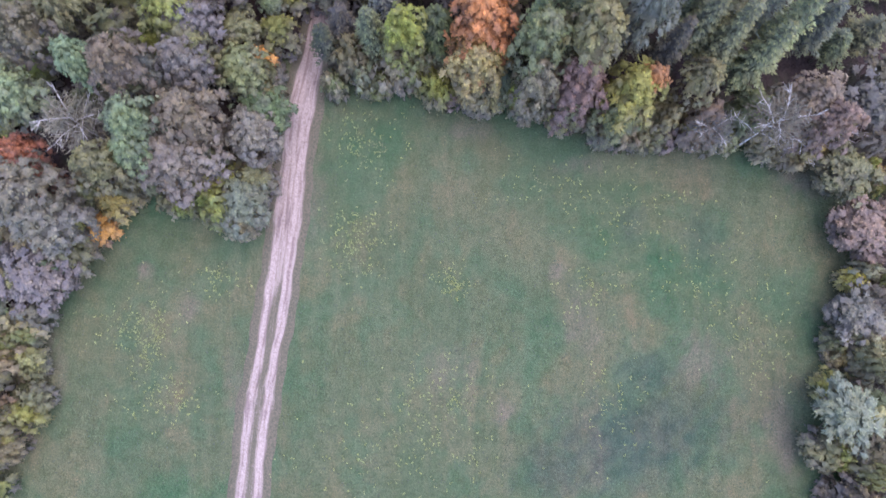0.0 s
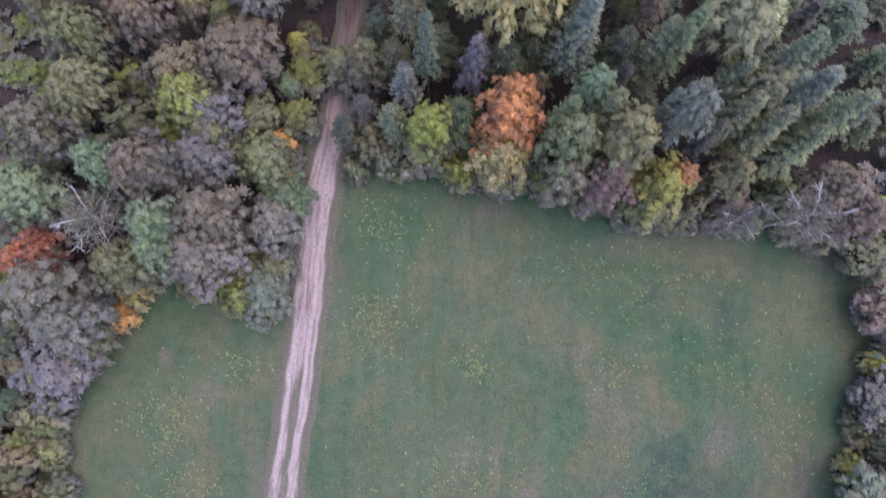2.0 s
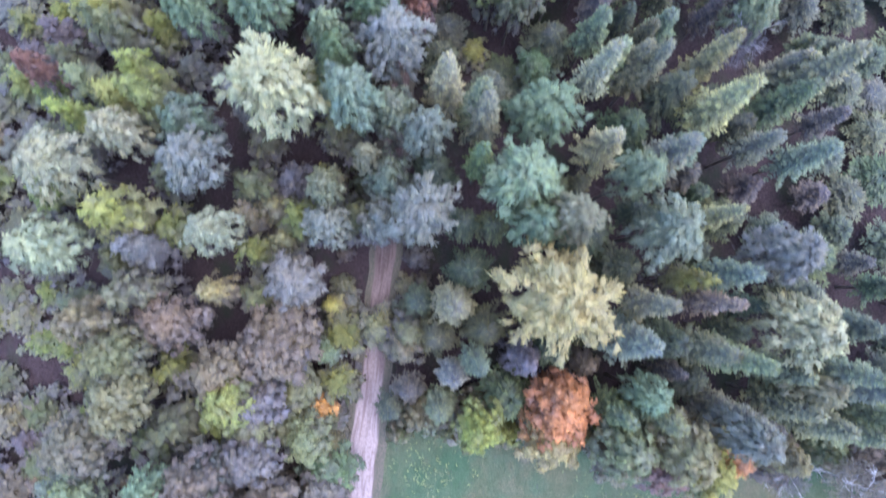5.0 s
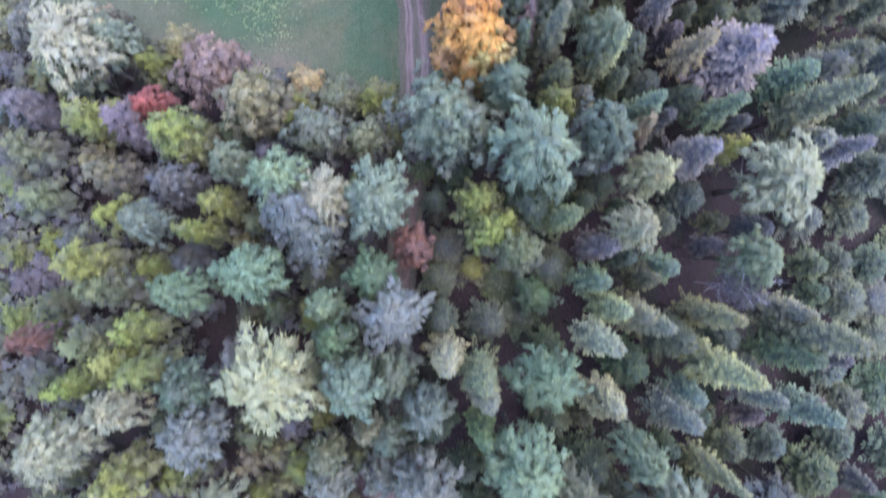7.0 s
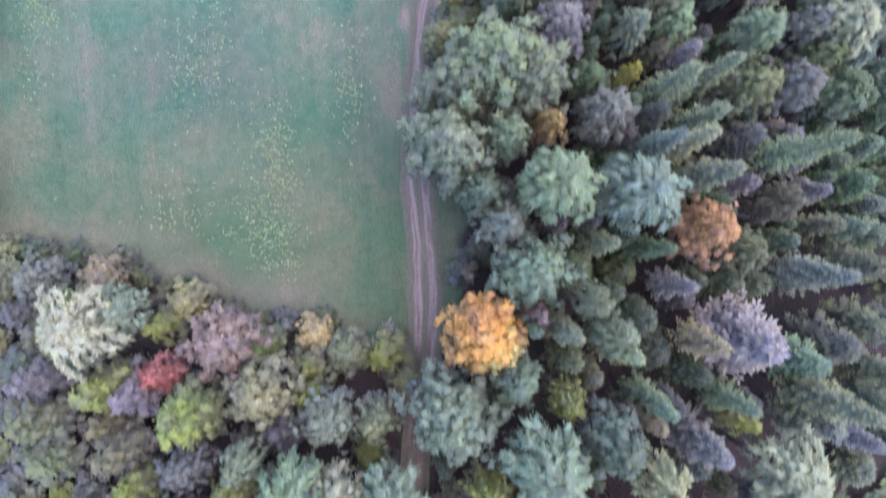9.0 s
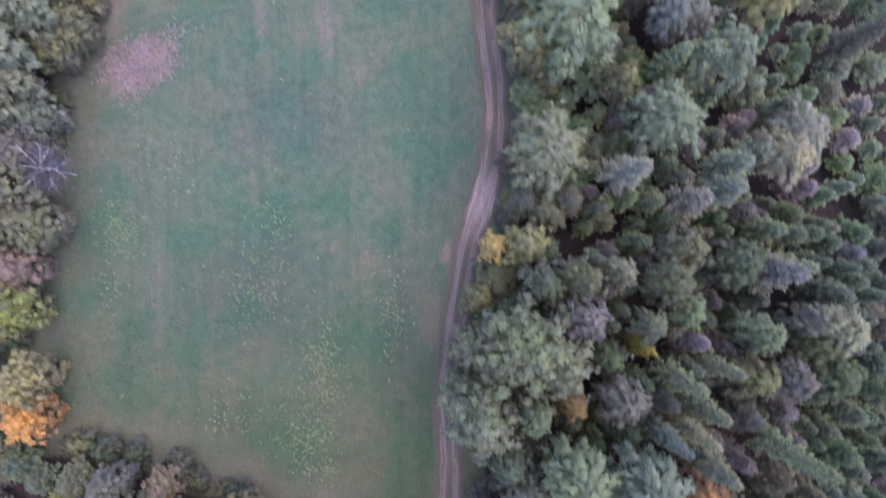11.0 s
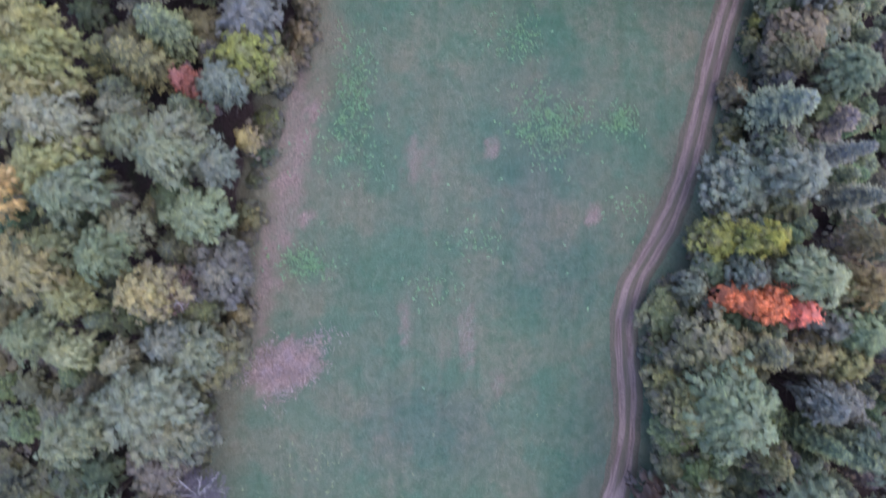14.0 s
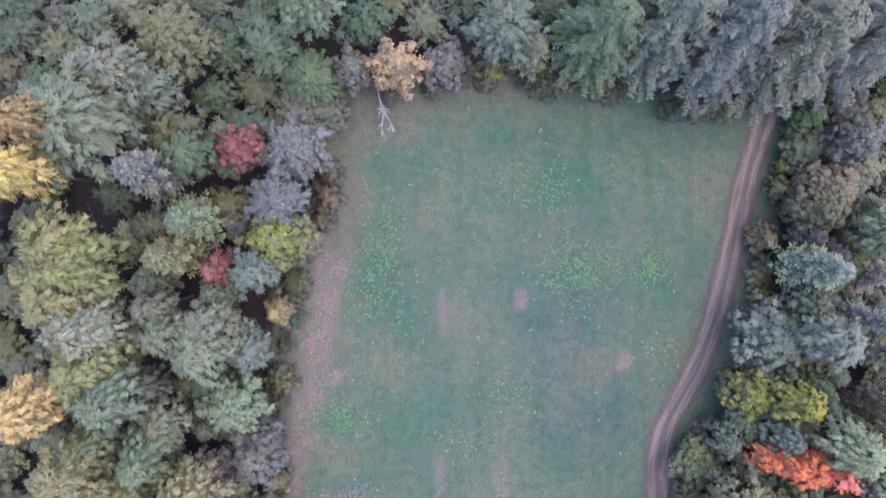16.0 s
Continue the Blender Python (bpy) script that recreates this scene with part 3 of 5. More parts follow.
def plume_crown(h, R, seed, n, each, leaf, slim, mat, depth, bow=2.0, tall=0.6, wide=0.75, lift=0.6, skirt=0.4, drop=1.0, ragged=0.24, shade_mix=0.3, reach=2.7):
    """A dome of overlapping plumes that point outward, each a rounded star-edged spray with loose leaves or needles on it."""
    g = np.random.default_rng(seed)
    up = np.array([0, 0, 1.0])
    low = int(n * skirt)
    all_n = n + low
    k = np.arange(all_n)
    u = np.where(k < n, np.sqrt((k + 0.5) / n), g.uniform(0.72, 1.0, all_n))
    a = k * 2.39996 + g.uniform(-0.3, 0.3, all_n)
    lobe = 1 + ragged * np.sin(a * (5 + seed % 4) + g.uniform(0, 6)) * u + 0.5 * ragged * np.sin(a * 2 + g.uniform(0, 6)) + 0.09 * g.normal(size=all_n)
    fall = np.where(k < n, 0.12 * u + 0.88 * u ** bow, 1 + drop * g.uniform(0, 1, all_n))
    z = h - tall * 0.5 - depth * fall * (1 + 0.5 * (1 - lobe)) + 0.085 * R * g.normal(size=all_n)
    out = np.stack([np.cos(a), np.sin(a), np.zeros(all_n)], -1)
    c = out * (R * 0.9 * u * lobe * np.where(k < n, 1, 1.08 - 0.25 * (fall - 1)))[:, None] + up * z[:, None]
    size = tall * g.uniform(0.75, 1.25, all_n)
    top = unit(up * lift + out * (0.1 + 0.75 * u)[:, None] + 0.2 * g.normal(size=(all_n, 3)))
    d = unit(out - up * (0.1 + 0.35 * u)[:, None] + 0.3 * g.normal(size=(all_n, 3)))
    v1, f1, n1 = sprays(c, top, d, size, size * wide, size * 0.62, g)
    m = k.repeat(each)
    w = g.uniform(0, 6.283, len(m))
    far = np.sqrt(g.uniform(0.02, reach, len(m)))
    d2 = unit(d - top * (d * top).sum(-1, keepdims=True))
    cross = np.cross(top, d2)
    flat = d2[m] * (np.cos(w) * far * size[m])[:, None] + cross[m] * (np.sin(w) * far * size[m] * wide)[:, None]
    p = c[m] + flat + top[m] * (size[m] * (0.72 - 0.55 * far ** 1.5))[:, None]
    facing = unit(top[m] + 0.9 * flat / size[m][:, None])
    along = unit(flat / size[m][:, None] + d[m] * 0.7 + top[m] * 0.25 + 0.3 * g.normal(size=p.shape))
    span = leaf * g.uniform(0.7, 1.4, len(m))
    v2, f2 = blades(p, along, facing + 0.3 * g.normal(size=p.shape), span, span * slim, 0.2)
    q = v2.reshape(-1, 4, 3)
    back = (np.cross(q[:, 2] - q[:, 0], q[:, 3] - q[:, 1]) * facing).sum(-1) < 0
    f2[back] = f2[back][:, ::-1]
    # inner hull added behind the plumes, its shade put into the tip tone
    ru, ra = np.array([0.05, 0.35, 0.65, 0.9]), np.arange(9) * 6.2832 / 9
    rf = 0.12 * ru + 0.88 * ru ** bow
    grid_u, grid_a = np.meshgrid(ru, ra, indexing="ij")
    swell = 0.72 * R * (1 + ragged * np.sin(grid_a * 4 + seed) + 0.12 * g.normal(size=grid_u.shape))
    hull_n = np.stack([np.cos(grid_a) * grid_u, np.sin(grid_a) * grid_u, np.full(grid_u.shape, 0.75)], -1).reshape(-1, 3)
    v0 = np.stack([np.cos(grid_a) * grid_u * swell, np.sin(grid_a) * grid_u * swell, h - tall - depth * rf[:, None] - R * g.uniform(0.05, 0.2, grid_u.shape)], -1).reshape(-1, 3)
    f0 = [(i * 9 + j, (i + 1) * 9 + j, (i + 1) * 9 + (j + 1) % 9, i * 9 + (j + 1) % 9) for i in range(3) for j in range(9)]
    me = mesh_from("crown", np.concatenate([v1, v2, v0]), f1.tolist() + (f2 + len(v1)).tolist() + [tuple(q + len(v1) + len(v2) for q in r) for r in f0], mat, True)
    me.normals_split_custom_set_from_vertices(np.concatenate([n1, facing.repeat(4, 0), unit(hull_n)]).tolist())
    # sprays and hull painted darker, apexes and loose leaves lighter, as if lit
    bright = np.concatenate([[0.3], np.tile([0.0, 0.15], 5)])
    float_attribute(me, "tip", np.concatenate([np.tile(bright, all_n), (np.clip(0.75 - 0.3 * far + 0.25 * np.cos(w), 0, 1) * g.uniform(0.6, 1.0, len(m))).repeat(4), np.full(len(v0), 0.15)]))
    # mauve grows down the crown, where shade and bare twigs are painted in
    shade_low = np.clip((fall - 0.4) * 0.8, 0, 1) * g.uniform(0.5, 1.0, all_n) * shade_mix
    shade_low = np.minimum(shade_low, 0.95)
    float_attribute(me, "mauve_shade", np.concatenate([shade_low.repeat(11), shade_low[m].repeat(4), np.minimum(np.clip((rf - 0.4) * 0.7, 0, 1).repeat(9) * shade_mix, 0.95)]))
    return me


def broad_crown(h, R, seed, n=108, each=11, leaf=0.225, **shape):
    return plume_crown(h, R, seed, n, each, leaf, 0.66, M_LEAF, shape.pop("depth", R * 1.4), tall=shape.pop("tall", 0.37), shade_mix=shape.pop("shade_mix", 0.9), **shape)


def young_crown(h, R, seed, n=48, each=12, leaf=0.19, **shape):
    return plume_crown(h, R, seed, n, each, leaf, 0.66, M_LEAF, R * 3.4, bow=1.3, tall=shape.pop("tall", 0.38), lift=0.7, skirt=0.6, drop=0.8, shade_mix=1.7, **shape)


def pine_crown(h, R, seed, n=105, each=12, leaf=0.41, **shape):
    return plume_crown(h, R, seed, n, each, leaf, 0.24, M_NEEDLE, R * 1.35, tall=shape.pop("tall", 0.52), wide=0.5, lift=0.65, skirt=0.3, ragged=0.22, shade_mix=0.1, reach=2.8, **shape)


def old_spruce(h, R, seed):
    """An old spruce: long bowed branches, each hung with curtains of twigs."""
    g = np.random.default_rng(seed)
    c, d, l, wd, way, tip = [], [], [], [], [], []
    z = h * 0.32
    while z < h * 0.98:
        u = (z - h * 0.32) / (h * 0.68)
        n = int(6 + 6 * (1 - u))
        turn = g.uniform(0, 6.28)
        for k in range(n):
            a = turn + 6.283 * k / n + g.uniform(-0.3, 0.3)
            rr = R * (1 - u) ** 0.6 * g.uniform(0.7, 1.15) + 0.2
            out = np.array([math.cos(a), math.sin(a), 0])
            side = np.array([-out[1], out[0], 0])
            m = max(3, int(rr / 0.22))
            for j in range(m):
                s = (j + 1) / m
                p = out * rr * s + np.array([0, 0, z + rr * (0.1 * s - 0.42 * s * s + 0.12 * s ** 4)])
                c.append(p), d.append(out + [0, 0, -0.45 * s]), l.append(rr / m * 1.3), wd.append(0.09), way.append(np.array([0, 0, 1.0]) + out * 0.2), tip.append(0.55)
                for q in (-1, 1, -1, 1, -1):
                    w = unit(side * q * g.uniform(0.3, 1.0) + out * g.uniform(0.1, 0.5) + np.array([0, 0, -g.uniform(0.35, 1.0)]))
                    size = 0.55 * g.uniform(0.7, 1.3) * (1.15 - 0.5 * s)
                    c.append(p + w * size * 0.5), d.append(w), l.append(size), wd.append(0.19), way.append(out * 0.5 + side * q * 0.5 + [0, 0, 0.5]), tip.append(0.2 + 0.35 * g.random())
        z += 0.46 * g.uniform(0.8, 1.2)
    me = leaf_mesh("crown", np.array(c), np.array(d), np.array([0, 0, 1.0]) + 0.2 * g.normal(size=(len(c), 3)), np.array(l), np.array(wd), np.array(way) + 0.1 * g.normal(size=(len(c), 3)), M_NEEDLE)
    # bowed branches painted lighter than the twigs hung under them
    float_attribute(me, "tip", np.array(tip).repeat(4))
    return me


def bare_limbs(h, R, seed, boughs=10, forks=7):
    """A birch's pale trunk with boughs that fork into limbs."""
    g = np.random.default_rng(seed)
    bend = g.uniform(-0.4, 0.4, 2)
    pieces = [tube([((bend[0] * s * s, bend[1] * s * s, h * 0.92 * s - (0.3 if s == 0 else 0)), 0.085 * (1.1 - s)) for s in (0, 0.2, 0.4, 0.6, 0.8, 1.0)], 6)]
    for k in range(boughs):
        a, z = 6.283 * k / boughs + g.uniform(-0.4, 0.4), h * g.uniform(0.4, 0.85)
        out = np.array([math.cos(a), math.sin(a), g.uniform(0.35, 1.0)])
        l = R * g.uniform(0.75, 1.1)
        root = np.array([bend[0] * (z / h) ** 2, bend[1] * (z / h) ** 2, z])
        tip = root + out * l
        kink = root + out * l * 0.5 + np.array([0, 0, l * 0.1])
        pieces.append(tube([(tuple(root), 0.05), (tuple(kink), 0.035), (tuple(tip), 0.015)], 4))
        for j in range(forks):
            b0 = root + (tip - root) * g.uniform(0.35, 0.95)
            w = unit(out + 0.8 * g.normal(size=3) + np.array([0, 0, 0.3])) * l * g.uniform(0.25, 0.5)
            pieces.append(tube([(tuple(b0), 0.026), (tuple(b0 + w), 0.01)], 3))
    v, f = joined(pieces)
    return mesh_from("trunk", v, f, M_TWIG, True)


def twig_crown(h, R, seed, n=900):
    """A haze of fine leafless twigs."""
    g = np.random.default_rng(seed)
    w = unit(g.normal(size=(n, 3)) + np.array([0, 0, 0.35]))
    p = w * np.array([R, R, h * 0.24]) * g.uniform(0.4, 1.0, (n, 1)) + np.array([0, 0, h * 0.76])
    v, f = blades(p, unit(w + 0.6 * g.normal(size=w.shape)), np.array([0, 0, 1.0]) + 0.4 * g.normal(size=w.shape), g.uniform(0.4, 0.85, n), 0.085)
    return mesh_from("crown", v, f.tolist(), M_LEAF)


# amber and gold also stand in for sunlight on the far west pines
COLOURS = {
    "teal": (0.126, 0.160, 0.120), "pine": (0.168, 0.188, 0.130), "pale": (0.265, 0.275, 0.185), "blue": (0.155, 0.178, 0.158), "green": (0.108, 0.152, 0.092),
    "olive": (0.170, 0.174, 0.104), "moss": (0.150, 0.160, 0.095), "brown": (0.165, 0.138, 0.108), "tan": (0.232, 0.196, 0.130), "gold": (0.312, 0.264, 0.130), "orange": (0.545, 0.280, 0.090),
    "flame": (0.80, 0.285, 0.145), "red": (0.300, 0.105, 0.092), "pink": (0.215, 0.165, 0.155), "purple": (0.165, 0.150, 0.166), "grey": (0.156, 0.162, 0.148), "lime": (0.212, 0.232, 0.076),
    "yellow": (0.335, 0.305, 0.090), "umber": (0.105, 0.110, 0.100), "mint": (0.166, 0.212, 0.148), "straw": (0.250, 0.235, 0.175), "russet": (0.22, 0.125, 0.110), "khaki": (0.232, 0.220, 0.120), "amber": (0.50, 0.395, 0.165), "silver": (0.192, 0.214, 0.186), "mustard": (0.225, 0.205, 0.075), "sienna": (0.410, 0.190, 0.092), "rust": (0.400, 0.165, 0.110), "copper": (0.360, 0.228, 0.105), "slate": (0.150, 0.157, 0.163), "wheat": (0.360, 0.300, 0.165), "pinkish": (0.56, 0.24, 0.15), "rose": (0.78, 0.255, 0.190),
}
WORDS = {"teal": "dull blue-green", "pine": "grey-green", "pale": "pale yellowish green", "blue": "silvery blue-grey", "green": "dark green", "olive": "olive-brown", "moss": "mossy olive", "brown": "brown",
         "tan": "tan-brown", "gold": "golden yellow", "orange": "orange", "flame": "flame-orange", "red": "dark red", "pink": "dusty pink", "purple": "purplish grey", "grey": "grey", "lime": "yellow-green",
         "yellow": "bright yellow", "umber": "dark brown", "mint": "light green", "straw": "straw-coloured", "russet": "dull russet", "khaki": "yellowish olive", "amber": "amber-yellow", "silver": "silvery grey-green", "mustard": "mustard-olive", "sienna": "brownish orange", "rust": "rusty red", "copper": "coppery tan", "slate": "slate blue-grey", "wheat": "pale tan-gold", "pinkish": "salmon-orange", "rose": "rose-red"}

STOCK = {}


def stock(kind, height, radius, crowns, trunks):
    """Keeps the meshes of a kind of tree: crowns and trunks that its trees share."""
    STOCK[kind] = (height, radius, crowns, trunks)


rng = random.Random(7)
stock("spruce", 15.0, 2.4, [spruce_crown(15, 2.4, 10 + k, low=0.4) for k in range(4)], [trunk_mesh("trunk", 14.5, 0.2, 10, rng, reach=0.12) for _ in range(2)])
stock("old", 15.0, 3.6, [old_spruce(15, 3.6, 20 + k) for k in range(2)], [trunk_mesh("trunk", 14.5, 0.26, 6, rng, reach=0.1)])
stock("cone", 14.0, 1.7, [spruce_crown(14, 1.7, 30 + k, gap=0.74, twig=0.58, low=0.5, droop=0.5) for k in range(3)], [trunk_mesh("trunk", 13.6, 0.16, 4, rng, reach=0.08) for _ in range(2)])
stock("tuft", 15.0, 2.6, [pine_crown(15, 2.6, 50 + k) for k in range(5)], [trunk_mesh("trunk", 13.5, 0.22, 12, rng) for _ in range(2)])
stock("broad", 11.0, 2.4, [broad_crown(11, 2.4, 170 + k) for k in range(6)], [trunk_mesh("trunk", 9.5, 0.16, 14, rng) for _ in range(2)])
stock("edge", 11.0, 2.4, [broad_crown(11, 2.4, 270 + k, n=90, skirt=1.2, drop=2.4, shade_mix=0.5) for k in range(4)], STOCK["broad"][3])
stock("young", 9.0, 1.6, [young_crown(9, 1.6, 180 + k) for k in range(4)], [trunk_mesh("trunk", 8.0, 0.1, 8, rng) for _ in range(2)])
stock("shrub", 2.6, 1.5, [broad_crown(2.6, 1.5, 190 + k, n=34, each=8, depth=1.2, tall=0.36, skirt=0.5, drop=0.7) for k in range(4)], [trunk_mesh("trunk", 1.8, 0.05, 3, rng)])
stock("spruce_lite", 15.0, 2.4, [spruce_crown(15, 2.4, 15 + k, gap=0.98, twig=0.9, low=0.46) for k in range(3)], [trunk_mesh("trunk", 14.5, 0.2, 3, rng, reach=0.12)])
stock("cone_lite", 14.0, 1.7, [spruce_crown(14, 1.7, 35 + k, gap=0.86, twig=0.62, low=0.5, droop=0.5) for k in range(2)], [trunk_mesh("trunk", 13.6, 0.16, 3, rng, reach=0.08)])
stock("tuft_lite", 15.0, 2.6, [pine_crown(15, 2.6, 56 + k, n=48, each=9, leaf=0.44, tall=0.72) for k in range(3)], [trunk_mesh("trunk", 13.5, 0.22, 4, rng)])
stock("broad_lite", 11.0, 2.2, [broad_crown(11, 2.2, 75 + k, n=44, each=8, leaf=0.33, tall=0.54) for k in range(4)], [trunk_mesh("trunk", 9, 0.18, 4, rng)])
stock("young_lite", 9.0, 1.6, [young_crown(9, 1.6, 95 + k, n=26, each=8, leaf=0.27, tall=0.44) for k in range(4)], [trunk_mesh("trunk", 8, 0.1, 3, rng)])
stock("shrub_lite", 2.6, 1.5, [broad_crown(2.6, 1.5, 115 + k, n=20, each=5, leaf=0.3, depth=1.2, tall=0.44, skirt=0.5, drop=0.7) for k in range(3)], [trunk_mesh("trunk", 1.8, 0.05, 2, rng)])
stock("bare", 10.0, 2.6, [twig_crown(10, 2.6, 130 + k) for k in range(3)], [bare_limbs(10, 2.6, 140 + k) for k in range(3)])
stock("great", 14.0, 3.9, [broad_crown(14, 3.9, 150 + k, n=230, each=10, tall=0.43) for k in range(3)], [trunk_mesh("trunk", 11, 0.28, 14, rng) for _ in range(1)])
stock("grand", 17.0, 3.7, [pine_crown(17, 3.7, 160 + k, n=195, each=11) for k in range(3)], [trunk_mesh("trunk", 15, 0.28, 14, rng) for _ in range(1)])
STOCK["alder"], STOCK["alder_lite"] = STOCK["young"], STOCK["young_lite"]
STOCK["sapling_lite"] = STOCK["cone_lite"]
STOCK["fir_lite"] = STOCK["spruce_lite"]
NAMES = {"sapling": ("spruce_sapling", "spruce"), "fir": ("fir_tree", "fir"), "alder": ("young_alder_tree", "tree"), "spruce": ("spruce_tree", "spruce"), "cone": ("young_spruce_tree", "spruce"), "tuft": ("pine_tree", "pine"), "broad": ("broadleaf_tree", "tree"), "young": ("young_birch_tree", "tree"),
         "shrub": ("shrub", "shrub"), "bare": ("bare_tree", "bare tree")}
LABELS = {"sapling": "slim {} spruce sapling in a dense stand", "fir": "{} fir with a narrow tiered crown in the wood", "alder": "slender {} young alder in a dense thicket", "spruce": "{} spruce with tiered drooping branches in the wood", "cone": "slim {} young spruce with a pointed top", "tuft": "{} pine with dense tufted boughs", "broad": "{} broadleaf tree with a lumpy autumn crown",
          "young": "slender {} young birch in a dense thicket", "shrub": "low {} shrub at the wood's edge", "bare": "leafless {} tree with forking pale boughs"}
PLACED = []
dice = random.Random(3)


def tree(kind, x, y, h, r, colour, lite=False, more=()):
    """One tree: trunk and crown under an Empty at its foot; h is the height of its top above the meadow's level."""
    height, radius, crowns, trunks = STOCK[kind + "_lite" if lite and kind + "_lite" in STOCK else "great" if kind == "broad" and r > 3.1 else "edge" if kind == "broad" and not lite and meadow_depth(x, y) > -4.5 else "grand" if kind == "tuft" and r > 3.1 else "old" if kind == "spruce" and r > 3.1 and y > 150 else kind]
    name, category = NAMES[kind]
    r *= 1.12 if kind in ("broad", "young", "alder") else 1
    ob = new(name)
    ob.empty_display_size = 0.3
    z = float(lie(np.float64(x), np.float64(y)))
    top, h = h, max(h - z, 0.8)
    ob.matrix_basis = pose(x, y, z - 0.02, 0, 0, dice.uniform(0, 360)) @ Matrix.Diagonal((r / radius, r / radius, h / height, 1))
    tagged(ob, LABELS[kind].format(WORDS[colour]), category, "trees of the wood" if kind != "shrub" else "shrubs along the wood")
    # light and shade put into the colour: fill trees darkened, by place too
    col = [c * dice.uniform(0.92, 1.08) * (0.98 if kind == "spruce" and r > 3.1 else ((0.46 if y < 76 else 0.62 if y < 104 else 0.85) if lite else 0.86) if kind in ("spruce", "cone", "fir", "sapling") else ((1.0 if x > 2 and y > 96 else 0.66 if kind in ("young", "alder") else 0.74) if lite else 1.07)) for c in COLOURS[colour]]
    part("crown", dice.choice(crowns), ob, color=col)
    part("trunk", dice.choice(trunks), ob, color=(0.50, 0.46, 0.46))
    for dx, dy, dz, scale, tone in more:
        bough = part("leafy_bough", dice.choice(crowns), ob, WORDS[tone] + " leaves on one side of the crown", [c * dice.uniform(0.92, 1.08) for c in COLOURS[tone]])
        turn = Matrix.Rotation(dice.uniform(0, 6.28), 4, "Z")
        bough.matrix_local = ob.matrix_basis.to_3x3().to_4x4().inverted() @ Matrix.Translation((dx, dy, h * (1 - scale) + dz)) @ Matrix.Diagonal((scale * r / radius, scale * r / radius, scale * h / height, 1)) @ turn
    PLACED.append((x, y, r, top))
    return ob


# some colours stand in for local light: lighter north-east stand, darker south-west one
tree("shrub", 32.5, -9.3, 3.0, 2.0, "olive")
tree("tuft", 32.9, -6.0, 5.8, 2.6, "blue")
tree("shrub", 33.5, -4.1, 2.3, 1.5, "lime")
tree("shrub", -37.0, -2.1, 1.4, 2.0, "brown")
tree("shrub", -37.1, 1.1, 1.9, 1.0, "russet")
tree("broad", 35.6, 2.1, 4.6, 2.3, "grey")
tree("shrub", 35.8, 5.1, 3.6, 1.2, "yellow")
tree("broad", -34.3, 5.1, 4.8, 2.8, "purple")
tree("shrub", -32.1, 7.3, 4.2, 2.0, "olive")
tree("broad", -31.7, 9.5, 9.8, 2.6, "grey")
tree("shrub", -30.2, 9.6, 3.1, 1.6, "orange")
tree("broad", 36.2, 9.6, 4.9, 2.4, "pink")
tree("broad", -16.9, 11.2, 6.2, 2.3, "teal")
tree("broad", -32.4, 11.3, 12.0, 2.5, "grey")
tree("shrub", -23.7, 12.4, 3.6, 1.7, "olive")
tree("broad", -33.3, 12.9, 9.6, 1.7, "red")
tree("broad", -26.7, 13.5, 11.4, 1.9, "moss")
tree("young", -16.2, 13.6, 5.6, 1.6, "olive")
tree("broad", -34.5, 13.9, 10.5, 1.5, "rust")
tree("broad", 34.8, 14.2, 5.9, 2.3, "moss")
tree("broad", -21.6, 14.6, 9.1, 3.4, "grey")
tree("young", -16.6, 14.6, 4.0, 1.7, "brown")
tree("broad", -24.4, 14.6, 10.7, 1.8, "mint")
tree("broad", 30.6, 16.7, 11.9, 1.8, "pink")
tree("bare", -28.9, 16.8, 11.0, 2.6, "straw")
tree("broad", -15.8, 16.9, 7.6, 2.2, "grey")
tree("bare", 26.3, 16.9, 11.5, 2.5, "pink")
tree("bare", 22.2, 17.1, 8.2, 2.0, "purple")
tree("broad", -20.3, 17.5, 11.3, 2.5, "brown")
tree("broad", 29.5, 18.8, 11.5, 2.1, "pink")
tree("broad", 14.9, 19.1, 12.0, 2.4, "mustard", more=((1.4, 0.6, 0.1, 0.4, "sienna"), (-0.6, -1.2, -2.2, 0.8, "moss")))
tree("broad", -15.3, 19.4, 6.2, 2.1, "green")
tree("broad", 20.2, 19.8, 12.9, 1.4, "tan")
tree("broad", -24.5, 20.5, 14.5, 2.1, "brown")
tree("tuft", -27.2, 20.6, 14.3, 1.6, "mint")
tree("broad", 11.1, 21.6, 17.8, 2.2, "tan", more=((-0.4, -2.0, -4.5, 0.95, "pink"),))
tree("broad", 2.9, 21.6, 11.3, 2.2, "gold")
tree("broad", -20.7, 21.7, 11.6, 2.0, "slate")
tree("broad", 7.6, 21.9, 16.0, 2.1, "olive", more=((0.2, -1.8, -3.5, 0.9, "straw"),))
tree("broad", -16.6, 22.3, 8.6, 2.0, "olive")
tree("spruce", 21.9, 22.8, 16.2, 2.0, "pine")
tree("tuft", 14.9, 22.9, 19.2, 1.7, "blue")
tree("spruce", 25.8, 23.1, 18.6, 1.9, "pine")
tree("young", -19.0, 23.3, 7.0, 1.8, "olive")
tree("broad", -3.0, 23.5, 13.7, 1.8, "lime")
tree("broad", -32.9, 23.8, 13.3, 2.3, "brown")
tree("spruce", 10.1, 23.8, 16.9, 1.8, "pine")
tree("spruce", 15.1, 23.9, 18.6, 1.6, "blue")
tree("spruce", 7.4, 24.0, 15.3, 1.7, "pine")
